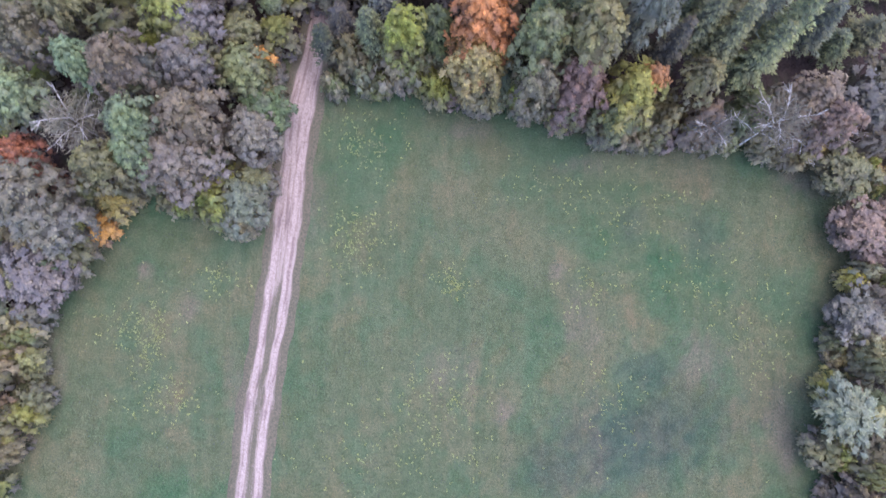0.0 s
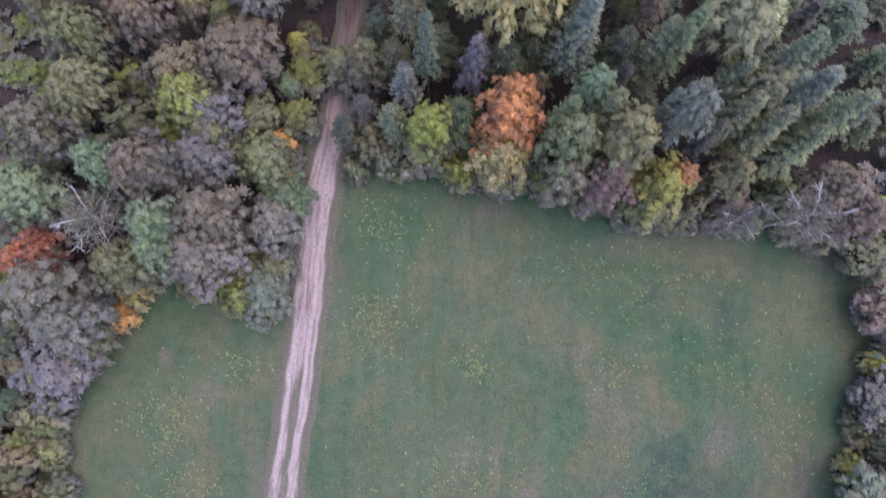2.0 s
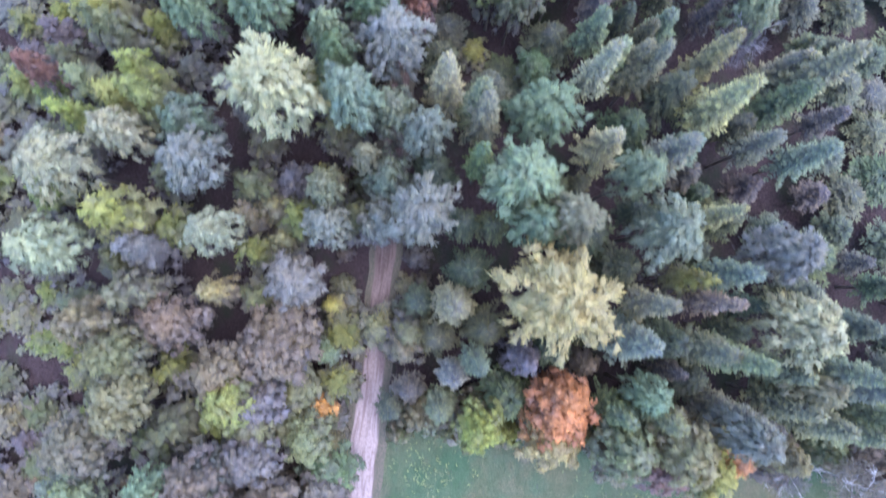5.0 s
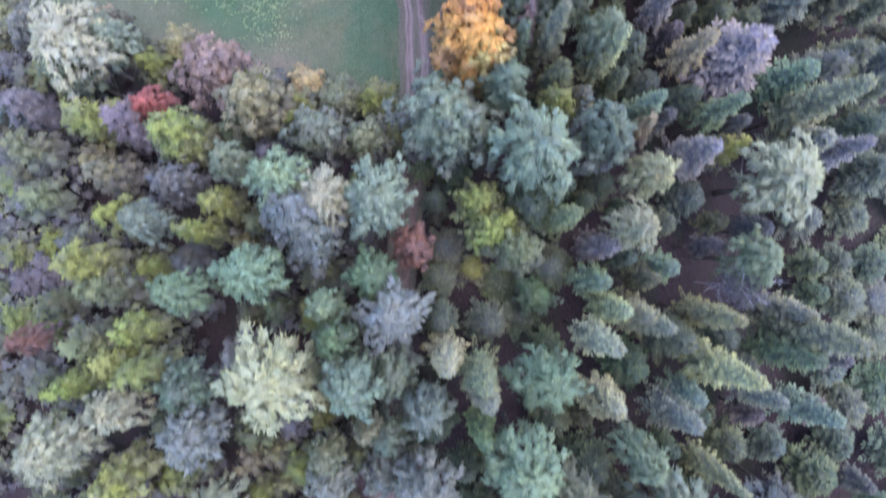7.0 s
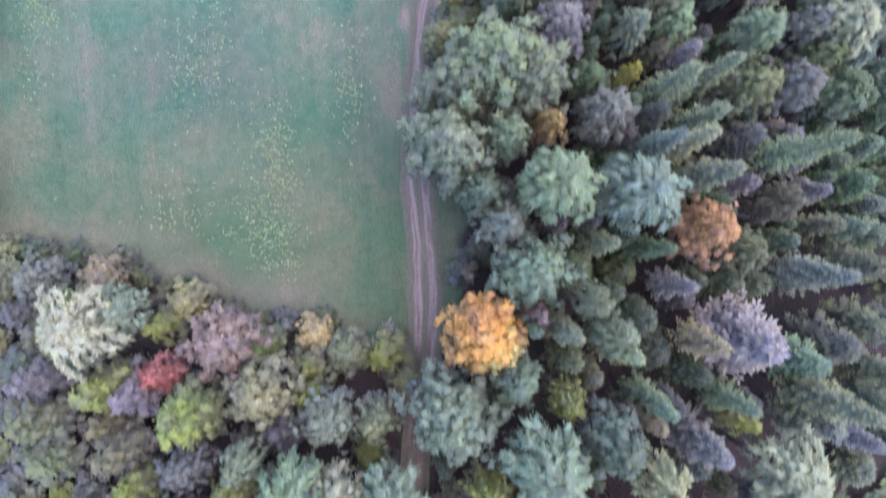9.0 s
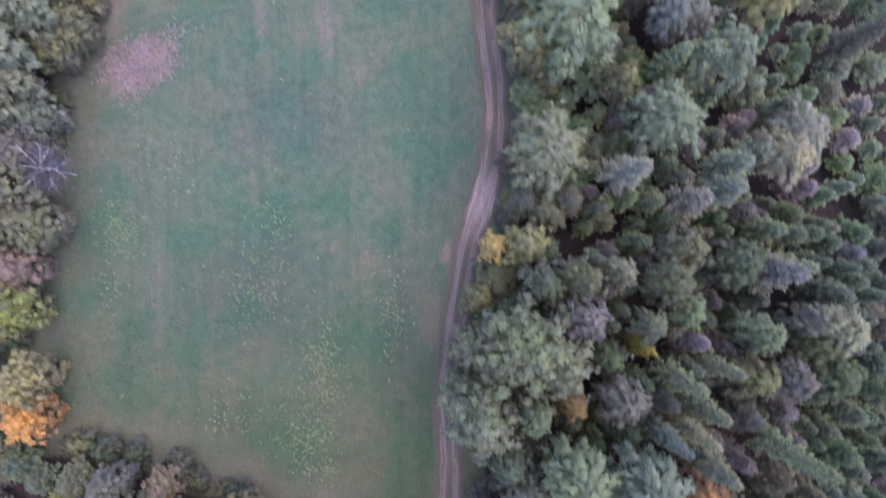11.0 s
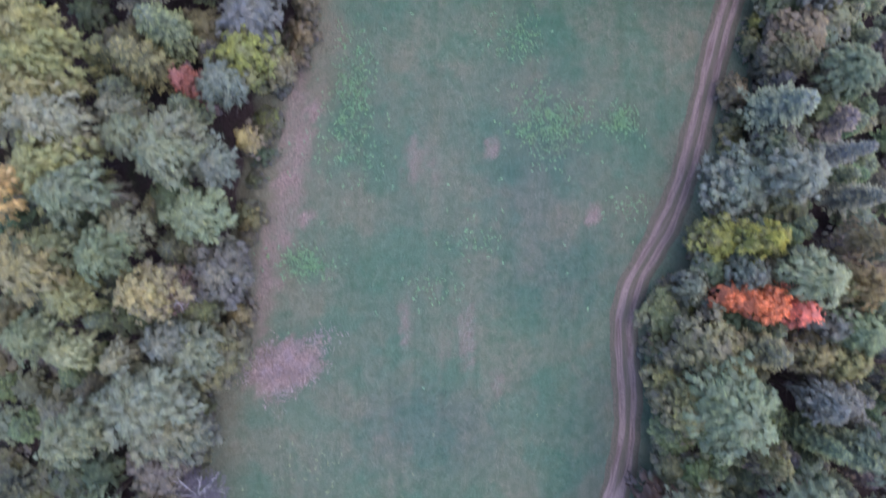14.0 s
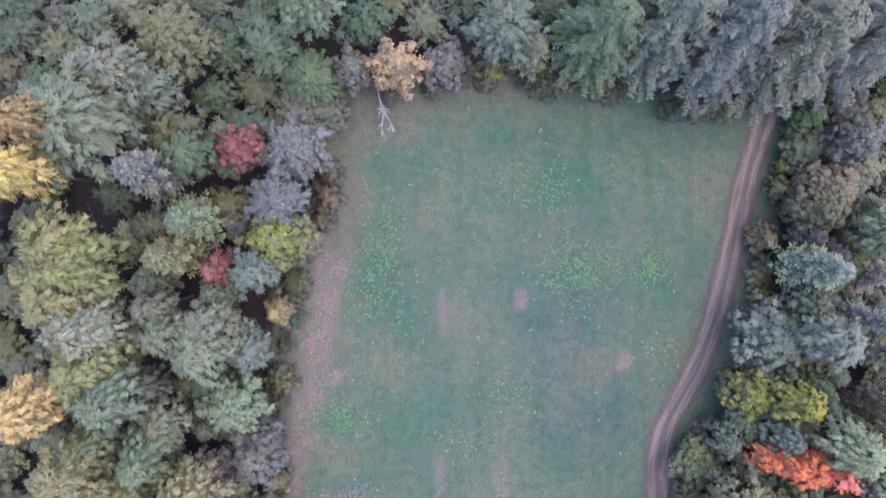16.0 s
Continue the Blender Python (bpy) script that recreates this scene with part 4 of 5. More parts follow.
tree("broad", 3.3, 24.3, 13.7, 2.4, "sienna", more=((0.3, 1.2, 0.4, 0.66, "sienna"), (-0.6, -1.5, -2.5, 0.85, "copper")))
tree("young", -16.0, 24.3, 5.9, 1.4, "orange")
tree("spruce", -5.8, 24.7, 11.9, 1.7, "teal")
tree("spruce", 24.8, 25.3, 16.9, 2.2, "blue")
tree("tuft", 21.3, 25.5, 15.8, 2.0, "pine")
tree("broad", -20.8, 25.7, 10.6, 2.4, "slate")
tree("tuft", -29.9, 25.9, 13.3, 1.7, "olive")
tree("broad", -21.9, 26.3, 12.3, 2.3, "lime")
tree("spruce", 19.6, 26.5, 16.1, 1.7, "pine")
tree("spruce", 22.2, 26.8, 19.6, 1.7, "pine")
tree("cone", -4.7, 27.4, 13.3, 1.4, "purple")
tree("tuft", -29.6, 27.5, 12.9, 2.1, "olive")
tree("young", 5.8, 27.5, 11.7, 1.2, "brown")
tree("cone", 14.7, 28.1, 20.3, 1.4, "pine")
tree("young", 0.7, 28.5, 16.3, 1.3, "purple")
tree("broad", -22.6, 28.5, 12.3, 2.3, "brown")
tree("cone", -3.0, 28.7, 18.4, 1.2, "teal")
tree("young", -8.5, 29.5, 12.0, 1.4, "brown")
tree("broad", -18.4, 29.6, 12.4, 2.4, "brown")
tree("spruce", 8.1, 29.6, 18.8, 2.2, "blue")
tree("tuft", 19.3, 30.0, 19.1, 2.5, "pale")
tree("young", -8.0, 30.4, 11.2, 1.5, "olive")
tree("broad", -29.4, 30.6, 14.8, 2.0, "moss")
tree("young", -10.5, 30.9, 7.3, 1.8, "olive")
tree("broad", -17.9, 31.3, 10.2, 2.7, "brown")
tree("cone", 13.7, 32.0, 19.1, 1.2, "pink")
tree("cone", 8.9, 32.2, 20.4, 1.4, "pine")
tree("broad", -25.7, 32.6, 13.3, 2.1, "brown")
tree("spruce", -4.4, 32.8, 17.6, 1.9, "pine")
tree("tuft", 2.6, 32.9, 20.7, 3.9, "gold")
tree("broad", -30.8, 33.1, 16.2, 1.7, "tan")
tree("young", -14.3, 33.1, 6.8, 1.0, "yellow")
tree("young", 12.8, 33.7, 17.8, 1.1, "lime")
tree("young", -28.2, 35.0, 15.8, 1.8, "moss")
tree("tuft", 18.3, 35.2, 19.4, 2.1, "blue")
tree("tuft", -16.5, 35.3, 12.2, 2.3, "grey")
tree("tuft", 10.5, 37.2, 19.3, 2.3, "blue")
tree("spruce", 14.9, 38.2, 17.9, 1.3, "pale")
tree("tuft", 3.9, 38.4, 19.9, 1.9, "pine")
tree("young", -27.6, 38.4, 15.1, 1.6, "purple")
tree("tuft", -32.8, 38.5, 17.3, 2.1, "pale")
tree("tuft", -21.4, 39.1, 16.5, 1.7, "pale")
tree("tuft", -13.5, 39.3, 13.9, 1.8, "blue")
tree("tuft", -6.3, 39.5, 18.5, 2.4, "blue")
tree("young", -28.7, 40.8, 17.0, 2.1, "lime")
tree("tuft", 8.5, 41.0, 20.0, 1.6, "mint")
tree("tuft", 0.6, 41.1, 20.4, 2.6, "mint")
tree("tuft", -13.3, 41.9, 15.7, 1.4, "pine")
tree("cone", 22.0, 42.2, 17.0, 1.5, "blue")
tree("cone", 19.0, 43.4, 15.8, 1.4, "blue")
tree("tuft", -10.1, 43.7, 16.4, 1.1, "pine")
tree("cone", 13.8, 43.7, 14.8, 1.6, "blue")
tree("spruce", 7.4, 43.9, 16.6, 1.9, "pale")
tree("tuft", -31.8, 44.2, 17.6, 2.3, "straw")
tree("tuft", -22.5, 44.2, 16.7, 2.3, "slate")
tree("tuft", -5.7, 45.0, 18.4, 1.7, "blue")
tree("spruce", -1.6, 45.9, 20.3, 1.7, "pine")
tree("spruce", 15.3, 46.0, 20.2, 1.9, "pale")
tree("tuft", 2.8, 46.2, 17.6, 2.4, "teal")
tree("tuft", -27.6, 46.5, 16.9, 1.7, "pale")
tree("spruce", -1.8, 46.9, 19.8, 1.8, "pine")
tree("broad", -23.3, 47.2, 15.3, 2.0, "teal")
tree("tuft", -10.7, 47.4, 19.9, 2.1, "mint")
tree("spruce", 22.1, 47.7, 20.3, 2.1, "pine")
tree("tuft", -15.7, 48.2, 20.9, 3.1, "pale")
tree("young", -31.5, 48.2, 16.6, 1.3, "lime")
tree("spruce", -4.1, 48.4, 20.3, 1.7, "pale")
tree("young", -25.8, 49.0, 18.2, 1.5, "lime")
tree("spruce", 10.9, 49.5, 17.9, 1.5, "pine")
tree("spruce", 15.3, 49.7, 18.6, 1.5, "tan")
tree("spruce", 10.1, 50.1, 16.5, 1.7, "pine")
tree("broad", -11.6, 50.5, 19.0, 1.5, "green")
tree("spruce", 8.7, 50.6, 15.9, 1.6, "pale")
tree("bare", 18.5, 51.4, 14.3, 1.8, "purple")
tree("tuft", -7.7, 51.6, 18.1, 2.4, "slate")
tree("broad", 3.6, 51.8, 9.1, 1.6, "green")
tree("broad", -34.0, 51.8, 15.4, 1.0, "russet")
tree("tuft", -12.3, 52.7, 17.8, 1.3, "mint")
tree("tuft", 18.9, 53.5, 16.1, 1.9, "pine")
tree("young", -1.2, 54.3, 6.8, 1.2, "lime")
tree("tuft", -21.7, 54.5, 19.2, 1.6, "mint")
tree("young", -29.0, 55.0, 16.2, 1.7, "moss")
tree("spruce", 8.0, 55.3, 16.9, 1.5, "purple")
tree("tuft", -17.3, 55.4, 17.9, 2.2, "mint")
tree("broad", 1.6, 55.6, 17.1, 1.7, "olive")
tree("tuft", 9.4, 56.4, 19.6, 1.6, "pale")
tree("broad", -5.9, 56.4, 14.2, 1.5, "russet")
tree("young", -30.3, 57.0, 15.8, 2.2, "lime")
tree("spruce", 5.0, 57.6, 19.4, 1.4, "pine")
tree("young", -21.4, 58.8, 17.3, 1.3, "lime")
tree("tuft", 21.3, 59.1, 16.8, 2.9, "straw")
tree("broad", -0.8, 59.4, 14.8, 1.6, "lime")
tree("tuft", -24.7, 59.6, 16.8, 1.5, "blue")
tree("tuft", -8.1, 60.0, 17.7, 2.6, "mint")
tree("tuft", -11.9, 60.3, 17.0, 2.3, "straw")
tree("young", -20.0, 60.8, 15.7, 1.6, "lime")
tree("cone", 27.2, 61.2, 15.1, 1.4, "purple")
tree("spruce", 15.5, 61.6, 16.5, 2.1, "purple")
tree("tuft", -14.7, 61.8, 18.0, 2.2, "mint")
tree("spruce", 25.3, 62.0, 13.5, 2.5, "grey")
tree("tuft", 3.2, 62.2, 19.8, 3.0, "mint")
tree("young", 19.8, 62.3, 12.9, 1.3, "yellow")
tree("broad", -23.6, 62.6, 13.5, 1.7, "slate")
tree("young", -35.8, 62.9, 9.9, 2.0, "moss")
tree("broad", 8.2, 63.1, 18.3, 2.2, "teal")
tree("tuft", -18.4, 63.5, 16.5, 1.4, "mint")
tree("young", 11.6, 63.8, 16.2, 1.2, "tan")
tree("young", -29.0, 63.8, 13.8, 1.8, "moss")
tree("spruce", 24.4, 64.5, 19.4, 2.0, "pine")
tree("cone", 17.9, 64.8, 16.2, 1.4, "teal")
tree("broad", -9.0, 64.9, 13.0, 1.7, "olive")
tree("spruce", 11.9, 65.2, 17.1, 1.5, "mint")
tree("broad", -2.8, 65.3, 17.2, 3.4, "mint")
tree("broad", -12.5, 65.5, 14.4, 2.0, "mint")
tree("young", -22.8, 66.0, 16.2, 1.9, "lime")
tree("young", -35.4, 66.5, 12.6, 1.9, "moss")
tree("young", -23.6, 66.7, 14.6, 2.0, "lime")
tree("young", -27.8, 68.0, 12.6, 1.9, "purple")
tree("broad", -16.9, 68.1, 15.1, 2.3, "tan")
tree("young", -30.5, 68.6, 12.8, 2.1, "lime")
tree("spruce", 19.7, 68.9, 15.9, 3.7, "purple")
tree("cone", 16.0, 69.3, 16.8, 1.5, "tan")
tree("broad", -26.1, 69.4, 10.6, 1.5, "red")
tree("spruce", 9.5, 69.5, 18.2, 1.5, "pale")
tree("young", -35.5, 69.9, 12.6, 1.7, "purple")
tree("tuft", 9.1, 70.5, 16.9, 1.7, "pine")
tree("broad", -14.1, 71.0, 6.4, 1.7, "gold")
tree("spruce", 5.5, 71.2, 18.7, 1.5, "pine")
tree("broad", -0.3, 71.2, 16.7, 2.7, "orange", more=((-0.3, 1.3, 0.4, 0.62, "orange"), (0.9, -1.2, -1.5, 0.7, "amber")))
tree("cone", 3.4, 71.4, 15.7, 1.2, "teal")
tree("young", 3.8, 72.3, 17.0, 1.1, "pink")
tree("broad", -20.4, 71.6, 12.1, 2.7, "pink")
tree("tuft", 7.4, 73.3, 18.3, 1.3, "pine")
tree("spruce", 25.5, 73.6, 16.1, 1.9, "grey")
tree("cone", 14.7, 73.6, 14.9, 1.4, "purple")
tree("tuft", -30.9, 73.9, 13.7, 3.1, "pale")
tree("tuft", -28.6, 74.7, 11.2, 2.0, "mint")
tree("shrub", -1.1, 75.5, 11.9, 1.3, "purple")
tree("broad", 3.8, 75.5, 16.3, 2.7, "mint")
tree("broad", -24.2, 75.0, 7.8, 1.6, "khaki")
tree("broad", 20.4, 76.0, 13.5, 1.7, "moss")
tree("spruce", 12.8, 76.6, 16.6, 1.3, "green")
tree("spruce", 8.8, 77.3, 17.1, 1.5, "pine")
tree("broad", 17.0, 77.7, 15.7, 2.2, "copper")
tree("broad", -31.8, 77.4, 6.6, 1.7, "tan")
tree("broad", -36.8, 77.8, 7.7, 1.9, "grey")
tree("tuft", 1.9, 79.2, 15.3, 1.8, "blue")
tree("broad", 24.3, 79.3, 12.2, 1.5, "brown")
tree("tuft", 11.3, 80.6, 18.8, 2.9, "blue")
tree("tuft", 5.6, 81.5, 19.3, 2.7, "mint")
tree("spruce", 17.0, 81.6, 18.4, 1.8, "pine")
tree("broad", 0.5, 81.7, 15.2, 1.8, "teal")
tree("cone", 23.2, 82.8, 20.3, 1.5, "pine")
tree("broad", -45.1, 84.0, 6.6, 2.2, "orange")
tree("spruce", 13.3, 84.1, 18.6, 1.5, "blue")
tree("cone", 15.9, 84.2, 17.6, 1.3, "pale")
tree("broad", -1.7, 85.2, 16.4, 2.9, "pine")
tree("cone", 17.2, 85.9, 16.3, 1.5, "pine")
tree("broad", 6.0, 86.5, 14.3, 1.4, "copper")
tree("broad", 29.9, 87.8, 12.1, 1.9, "green")
tree("tuft", 25.2, 88.0, 14.0, 1.8, "grey")
tree("broad", -44.6, 88.0, 8.6, 2.2, "gold")
tree("broad", 21.9, 88.3, 13.9, 2.0, "olive")
tree("cone", 14.9, 88.5, 17.6, 1.5, "pine")
tree("cone", 18.6, 89.4, 16.2, 1.3, "pine")
tree("young", 13.3, 90.6, 11.7, 1.1, "yellow")
tree("broad", 28.8, 90.8, 11.5, 1.8, "moss")
tree("broad", 2.3, 90.9, 16.6, 4.2, "pine")
tree("cone", 17.3, 91.4, 12.6, 1.5, "purple")
tree("tuft", 22.3, 92.2, 14.5, 1.8, "mint")
tree("tuft", 29.7, 92.4, 13.5, 2.3, "straw")
tree("tuft", 12.6, 93.0, 14.8, 1.4, "pine")
tree("tuft", 27.8, 93.0, 12.0, 1.7, "purple")
tree("broad", 7.1, 93.6, 14.9, 2.2, "purple")
tree("tuft", 16.6, 94.0, 12.4, 1.7, "mint")
tree("broad", -45.8, 94.4, 7.6, 2.2, "lime")
tree("broad", -49.1, 94.6, 6.6, 3.3, "lime")
tree("spruce", 26.6, 97.8, 12.6, 2.0, "pine")
tree("broad", 21.4, 98.2, 12.5, 2.2, "green")
tree("broad", -46.0, 98.5, 6.6, 2.2, "pink")
tree("broad", -47.4, 98.8, 4.6, 2.6, "moss")
tree("broad", 16.0, 99.5, 14.3, 2.0, "olive")
tree("broad", 2.9, 100.2, 10.1, 2.0, "khaki")
tree("cone", 24.5, 101.2, 12.0, 1.7, "green")
tree("broad", -49.3, 101.8, 9.6, 3.6, "brown")
tree("broad", -44.3, 102.8, 7.6, 2.7, "moss")
tree("cone", 20.2, 104.8, 13.4, 2.0, "grey")
tree("broad", -46.9, 105.7, 9.1, 3.1, "moss")
tree("cone", 11.2, 106.2, 16.4, 1.8, "silver")
tree("tuft", -50.9, 108.1, 13.9, 2.3, "mint")
tree("bare", -42.9, 108.2, 6.6, 2.7, "purple")
tree("cone", 24.0, 108.3, 11.7, 2.0, "silver")
tree("tuft", 4.4, 108.4, 14.1, 3.5, "mint")
tree("shrub", 2.4, 108.8, 8.9, 1.7, "russet")
tree("broad", -47.0, 110.3, 6.9, 3.2, "grey")
tree("tuft", 26.7, 109.7, 12.8, 2.7, "silver")
tree("tuft", 14.9, 111.1, 14.1, 3.3, "mint")
tree("broad", 11.4, 114.6, 12.5, 1.5, "khaki")

tree("spruce", 18.3, 116.2, 14.6, 2.6, "mint")
tree("tuft", 19.9, 116.3, 15.2, 2.3, "mint")
tree("spruce", 15.9, 116.5, 13.6, 1.8, "mint")
tree("tuft", -46.9, 118.2, 13.1, 4.3, "mint")
tree("tuft", 6.6, 119.8, 14.8, 4.4, "mint")
tree("tuft", 24.0, 122.3, 14.6, 2.7, "khaki")
tree("broad", -41.4, 122.4, 6.6, 2.4, "moss")
tree("tuft", -43.2, 122.9, 9.8, 2.8, "pine")

tree("tuft", -45.0, 124.0, 12.0, 2.0, "blue")
tree("broad", 5.8, 124.8, 10.5, 3.1, "tan")
tree("spruce", 10.3, 124.9, 13.0, 2.8, "olive")
tree("broad", -44.3, 126.4, 6.6, 2.4, "moss")
tree("broad", 3.7, 127.2, 3.9, 2.8, "moss")
tree("tuft", 18.4, 127.2, 12.9, 2.5, "mint")
tree("tuft", -53.2, 127.8, 12.5, 2.2, "khaki")
tree("broad", -45.8, 128.6, 14.9, 2.4, "wheat")
tree("young", 13.2, 129.0, 12.6, 2.1, "rose")
tree("broad", 10.6, 129.3, 11.6, 1.8, "flame", more=((-1.3, 0.1, -0.6, 0.7, "flame"),))
tree("broad", 7.9, 129.6, 9.6, 1.4, "flame", more=((0.8, 0.0, 0.0, 0.7, "flame"),))
tree("bare", -44.9, 128.6, 11.6, 2.5, "pink")
tree("broad", -41.4, 130.0, 9.2, 2.7, "grey")
tree("tuft", -55.7, 130.4, 15.1, 2.8, "khaki")
tree("broad", 18.6, 131.5, 13.7, 2.0, "gold")
tree("broad", -43.1, 131.8, 6.0, 2.3, "grey")
tree("broad", 9.3, 131.9, 10.4, 1.7, "silver")
tree("tuft", 13.1, 132.1, 14.8, 2.5, "pale")
tree("tuft", -49.2, 133.6, 11.7, 2.5, "pine")
tree("broad", 7.6, 135.1, 6.9, 2.5, "lime")
tree("broad", 10.2, 135.3, 11.2, 1.9, "yellow")
tree("tuft", -42.7, 135.5, 11.1, 2.8, "mint")
tree("broad", 18.4, 135.7, 13.3, 1.5, "khaki")
# sunlight on this pine's crown painted as amber foliage
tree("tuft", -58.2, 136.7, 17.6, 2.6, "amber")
tree("tuft", -52.1, 137.1, 15.4, 2.8, "pine")
tree("tuft", -54.2, 139.2, 14.9, 3.7, "khaki")
tree("spruce", 19.4, 139.8, 11.7, 2.0, "silver")
tree("tuft", -41.8, 140.3, 9.9, 2.3, "blue")
tree("tuft", -45.3, 140.8, 13.3, 2.9, "pine")
tree("broad", 9.9, 141.2, 7.3, 3.8, "silver")
tree("tuft", 12.3, 141.6, 12.5, 2.7, "silver")
tree("tuft", -48.2, 142.2, 13.2, 2.2, "pine")
tree("tuft", -44.9, 142.3, 12.0, 3.0, "pine")
tree("tuft", -54.1, 142.8, 15.6, 3.2, "pale")
tree("young", -39.9, 143.2, 6.0, 1.4, "gold")
tree("cone", 15.8, 143.6, 14.6, 1.5, "silver")
tree("tuft", -56.5, 145.7, 14.3, 4.0, "khaki")
tree("young", -44.4, 147.6, 10.9, 1.8, "red")
tree("tuft", -41.0, 147.6, 10.6, 2.3, "blue")
tree("spruce", 12.0, 148.1, 11.7, 3.0, "silver")
tree("tuft", -55.2, 148.2, 15.6, 3.4, "khaki")
tree("spruce", -47.9, 149.0, 14.1, 2.6, "olive")
tree("broad", -39.2, 150.5, 9.8, 2.7, "lime")
tree("shrub", 9.8, 150.6, 3.6, 1.7, "tan")
tree("spruce", -46.4, 152.2, 12.9, 2.8, "pine")
tree("tuft", -39.1, 153.8, 9.4, 3.0, "slate")
tree("broad", 14.4, 155.5, 6.9, 3.1, "brown")
# two more sunlit pine tops, their sunlight painted as amber and gold
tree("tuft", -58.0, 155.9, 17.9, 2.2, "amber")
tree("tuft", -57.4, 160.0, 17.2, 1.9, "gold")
tree("spruce", -49.6, 156.4, 15.1, 2.9, "grey")
tree("tuft", -46.3, 157.9, 11.9, 2.2, "green")
tree("broad", -42.3, 158.7, 10.9, 1.9, "red")
tree("tuft", -37.8, 158.8, 8.4, 3.3, "grey")
tree("broad", 14.0, 160.0, 3.7, 2.4, "green")
tree("tuft", -55.1, 160.6, 14.3, 5.0, "pine")
tree("tuft", -50.7, 164.1, 10.3, 3.1, "teal")
tree("spruce", -36.5, 165.6, 7.8, 3.3, "green")
tree("broad", -28.3, 167.0, 6.8, 2.4, "wheat")
tree("broad", -23.5, 167.7, 4.3, 2.2, "grey")
tree("tuft", -18.5, 169.5, 10.8, 3.0, "teal")
tree("tuft", -35.5, 171.0, 13.8, 2.8, "pine")
tree("broad", -13.1, 57.7, 16.1, 2.2, "slate")
tree("tuft", -8.8, 54.4, 16.6, 1.9, "green")
tree("broad", 0.1, 57.1, 15.2, 2, "lime")
tree("cone", 7.3, 52.8, 16, 1.5, "teal")
tree("cone", 12.9, 53.3, 14.2, 1.5, "teal")
tree("cone", 6.7, 48.8, 20, 1.5, "pale")
tree("spruce", 20.8, 46.4, 17.5, 1.8, "green")
tree("cone", 12, 42.9, 18, 1.6, "blue")
tree("cone", -2, 43, 18.6, 1.3, "green")
tree("tuft", 1.6, 38.2, 18.6, 2, "teal")
tree("cone", 15.4, 33.9, 18.2, 1.6, "blue")
tree("spruce", 13.8, 28.6, 17.6, 1.8, "pine")
tree("tuft", -31.6, 72.3, 12, 2, "teal")
tree("broad", -11.4, 69.5, 7.1, 1.9, "moss")
tree("broad", -13.8, 59.5, 17.7, 2.6, "slate")
tree("tuft", 1.9, 67.7, 15.7, 1.9, "teal")
tree("broad", 5.5, 65.9, 15.7, 1.4, "lime")
tree("tuft", 11.4, 60.1, 17.5, 1.7, "pale")
tree("cone", 24, 67, 14.6, 2, "teal")
tree("spruce", 21.8, 49.2, 15.5, 1.8, "pine")
tree("young", -28.4, 60.6, 14, 1.6, "lime")
tree("broad", 2.5, 85.6, 16, 1.7, "mint")
tree("tuft", 10.1, 86.8, 15.2, 2.1, "grey")
tree("broad", 9.4, 90, 12.8, 1.6, "green")
tree("broad", 4.9, 89.9, 16.5, 2.7, "pine")
tree("broad", 0, 89.8, 14, 2.2, "pine")
tree("tuft", 9.2, 25.5, 16, 1.6, "mint")
tree("spruce", 20.1, 24, 15.8, 1.9, "pine")
tree("spruce", 24.8, 21.8, 15, 2, "pine")
tree("young", -22.6, 34.8, 13.7, 1.2, "gold")
tree("broad", -15, 29.1, 6.2, 1.1, "mint")
tree("broad", -17.5, 26.3, 7.4, 1.9, "olive")
tree("broad", -20.7, 24, 10.2, 1.9, "olive")
tree("broad", -23.7, 20.9, 10.8, 2, "slate")
tree("broad", -34, 18.9, 12, 2.4, "mint")
tree("broad", -23.8, 16.6, 12.8, 2, "mint")
tree("tuft", 15.7, 120.4, 13, 1.9, "silver")
tree("broad", 3.7, 118.8, 11.2, 2.3, "khaki")
tree("cone", 21, 107.1, 13, 2, "grey")
tree("cone", 17.4, 103.9, 13.2, 2.1, "grey")
tree("tuft", 25.7, 108, 12.7, 2.4, "straw")
tree("broad", -0.1, 100, 8.8, 1.3, "amber")
tree("tuft", 10.9, 97.5, 12.5, 1.5, "straw")
tree("broad", 7, 97.1, 15, 1.8, "olive")
tree("broad", 4.2, 96.5, 13.1, 1.8, "teal")
tree("broad", 14.5, 96.8, 15.3, 2, "moss")
tree("cone", 24.4, 97.4, 14.9, 2, "grey")
tree("broad", 0.5, 92.5, 9, 2, "green")
tree("tuft", -46, 115.4, 11, 3.4, "pine")
tree("broad", -42.7, 120.4, 6.5, 2.2, "moss")
tree("broad", 13.4, 153.6, 8, 2.2, "moss")
tree("tuft", 17, 151.5, 12.2, 2.2, "mint")
tree("broad", 3.2, 120.6, 6, 2, "khaki")
tree("broad", -37.2, 150.3, 7, 1.7, "khaki")
tree("tuft", -49.4, 144.3, 12.4, 1.8, "pine")
tree("tuft", -56.3, 124.3, 12.6, 2.4, "pine")
tree("tuft", -53.1, 122.9, 12.4, 2, "pale")
tree("tuft", -49.3, 122.3, 11.4, 1.6, "straw")
tree("broad", -44.5, 113.4, 6.9, 2.4, "grey")
tree("tuft", -51.8, 115.8, 14.4, 2.6, "pine")
tree("tuft", -51.2, 136.7, 9.5, 2, "grey")
tree("tuft", -49.4, 131.9, 15.2, 2.2, "pine")
tree("tuft", -55.1, 132.1, 12.7, 2.4, "pine")
tree("shrub", -40.5, 125.5, 3.4, 1.4, "khaki")
tree("tuft", -52.3, 164.9, 13.2, 3, "pine")
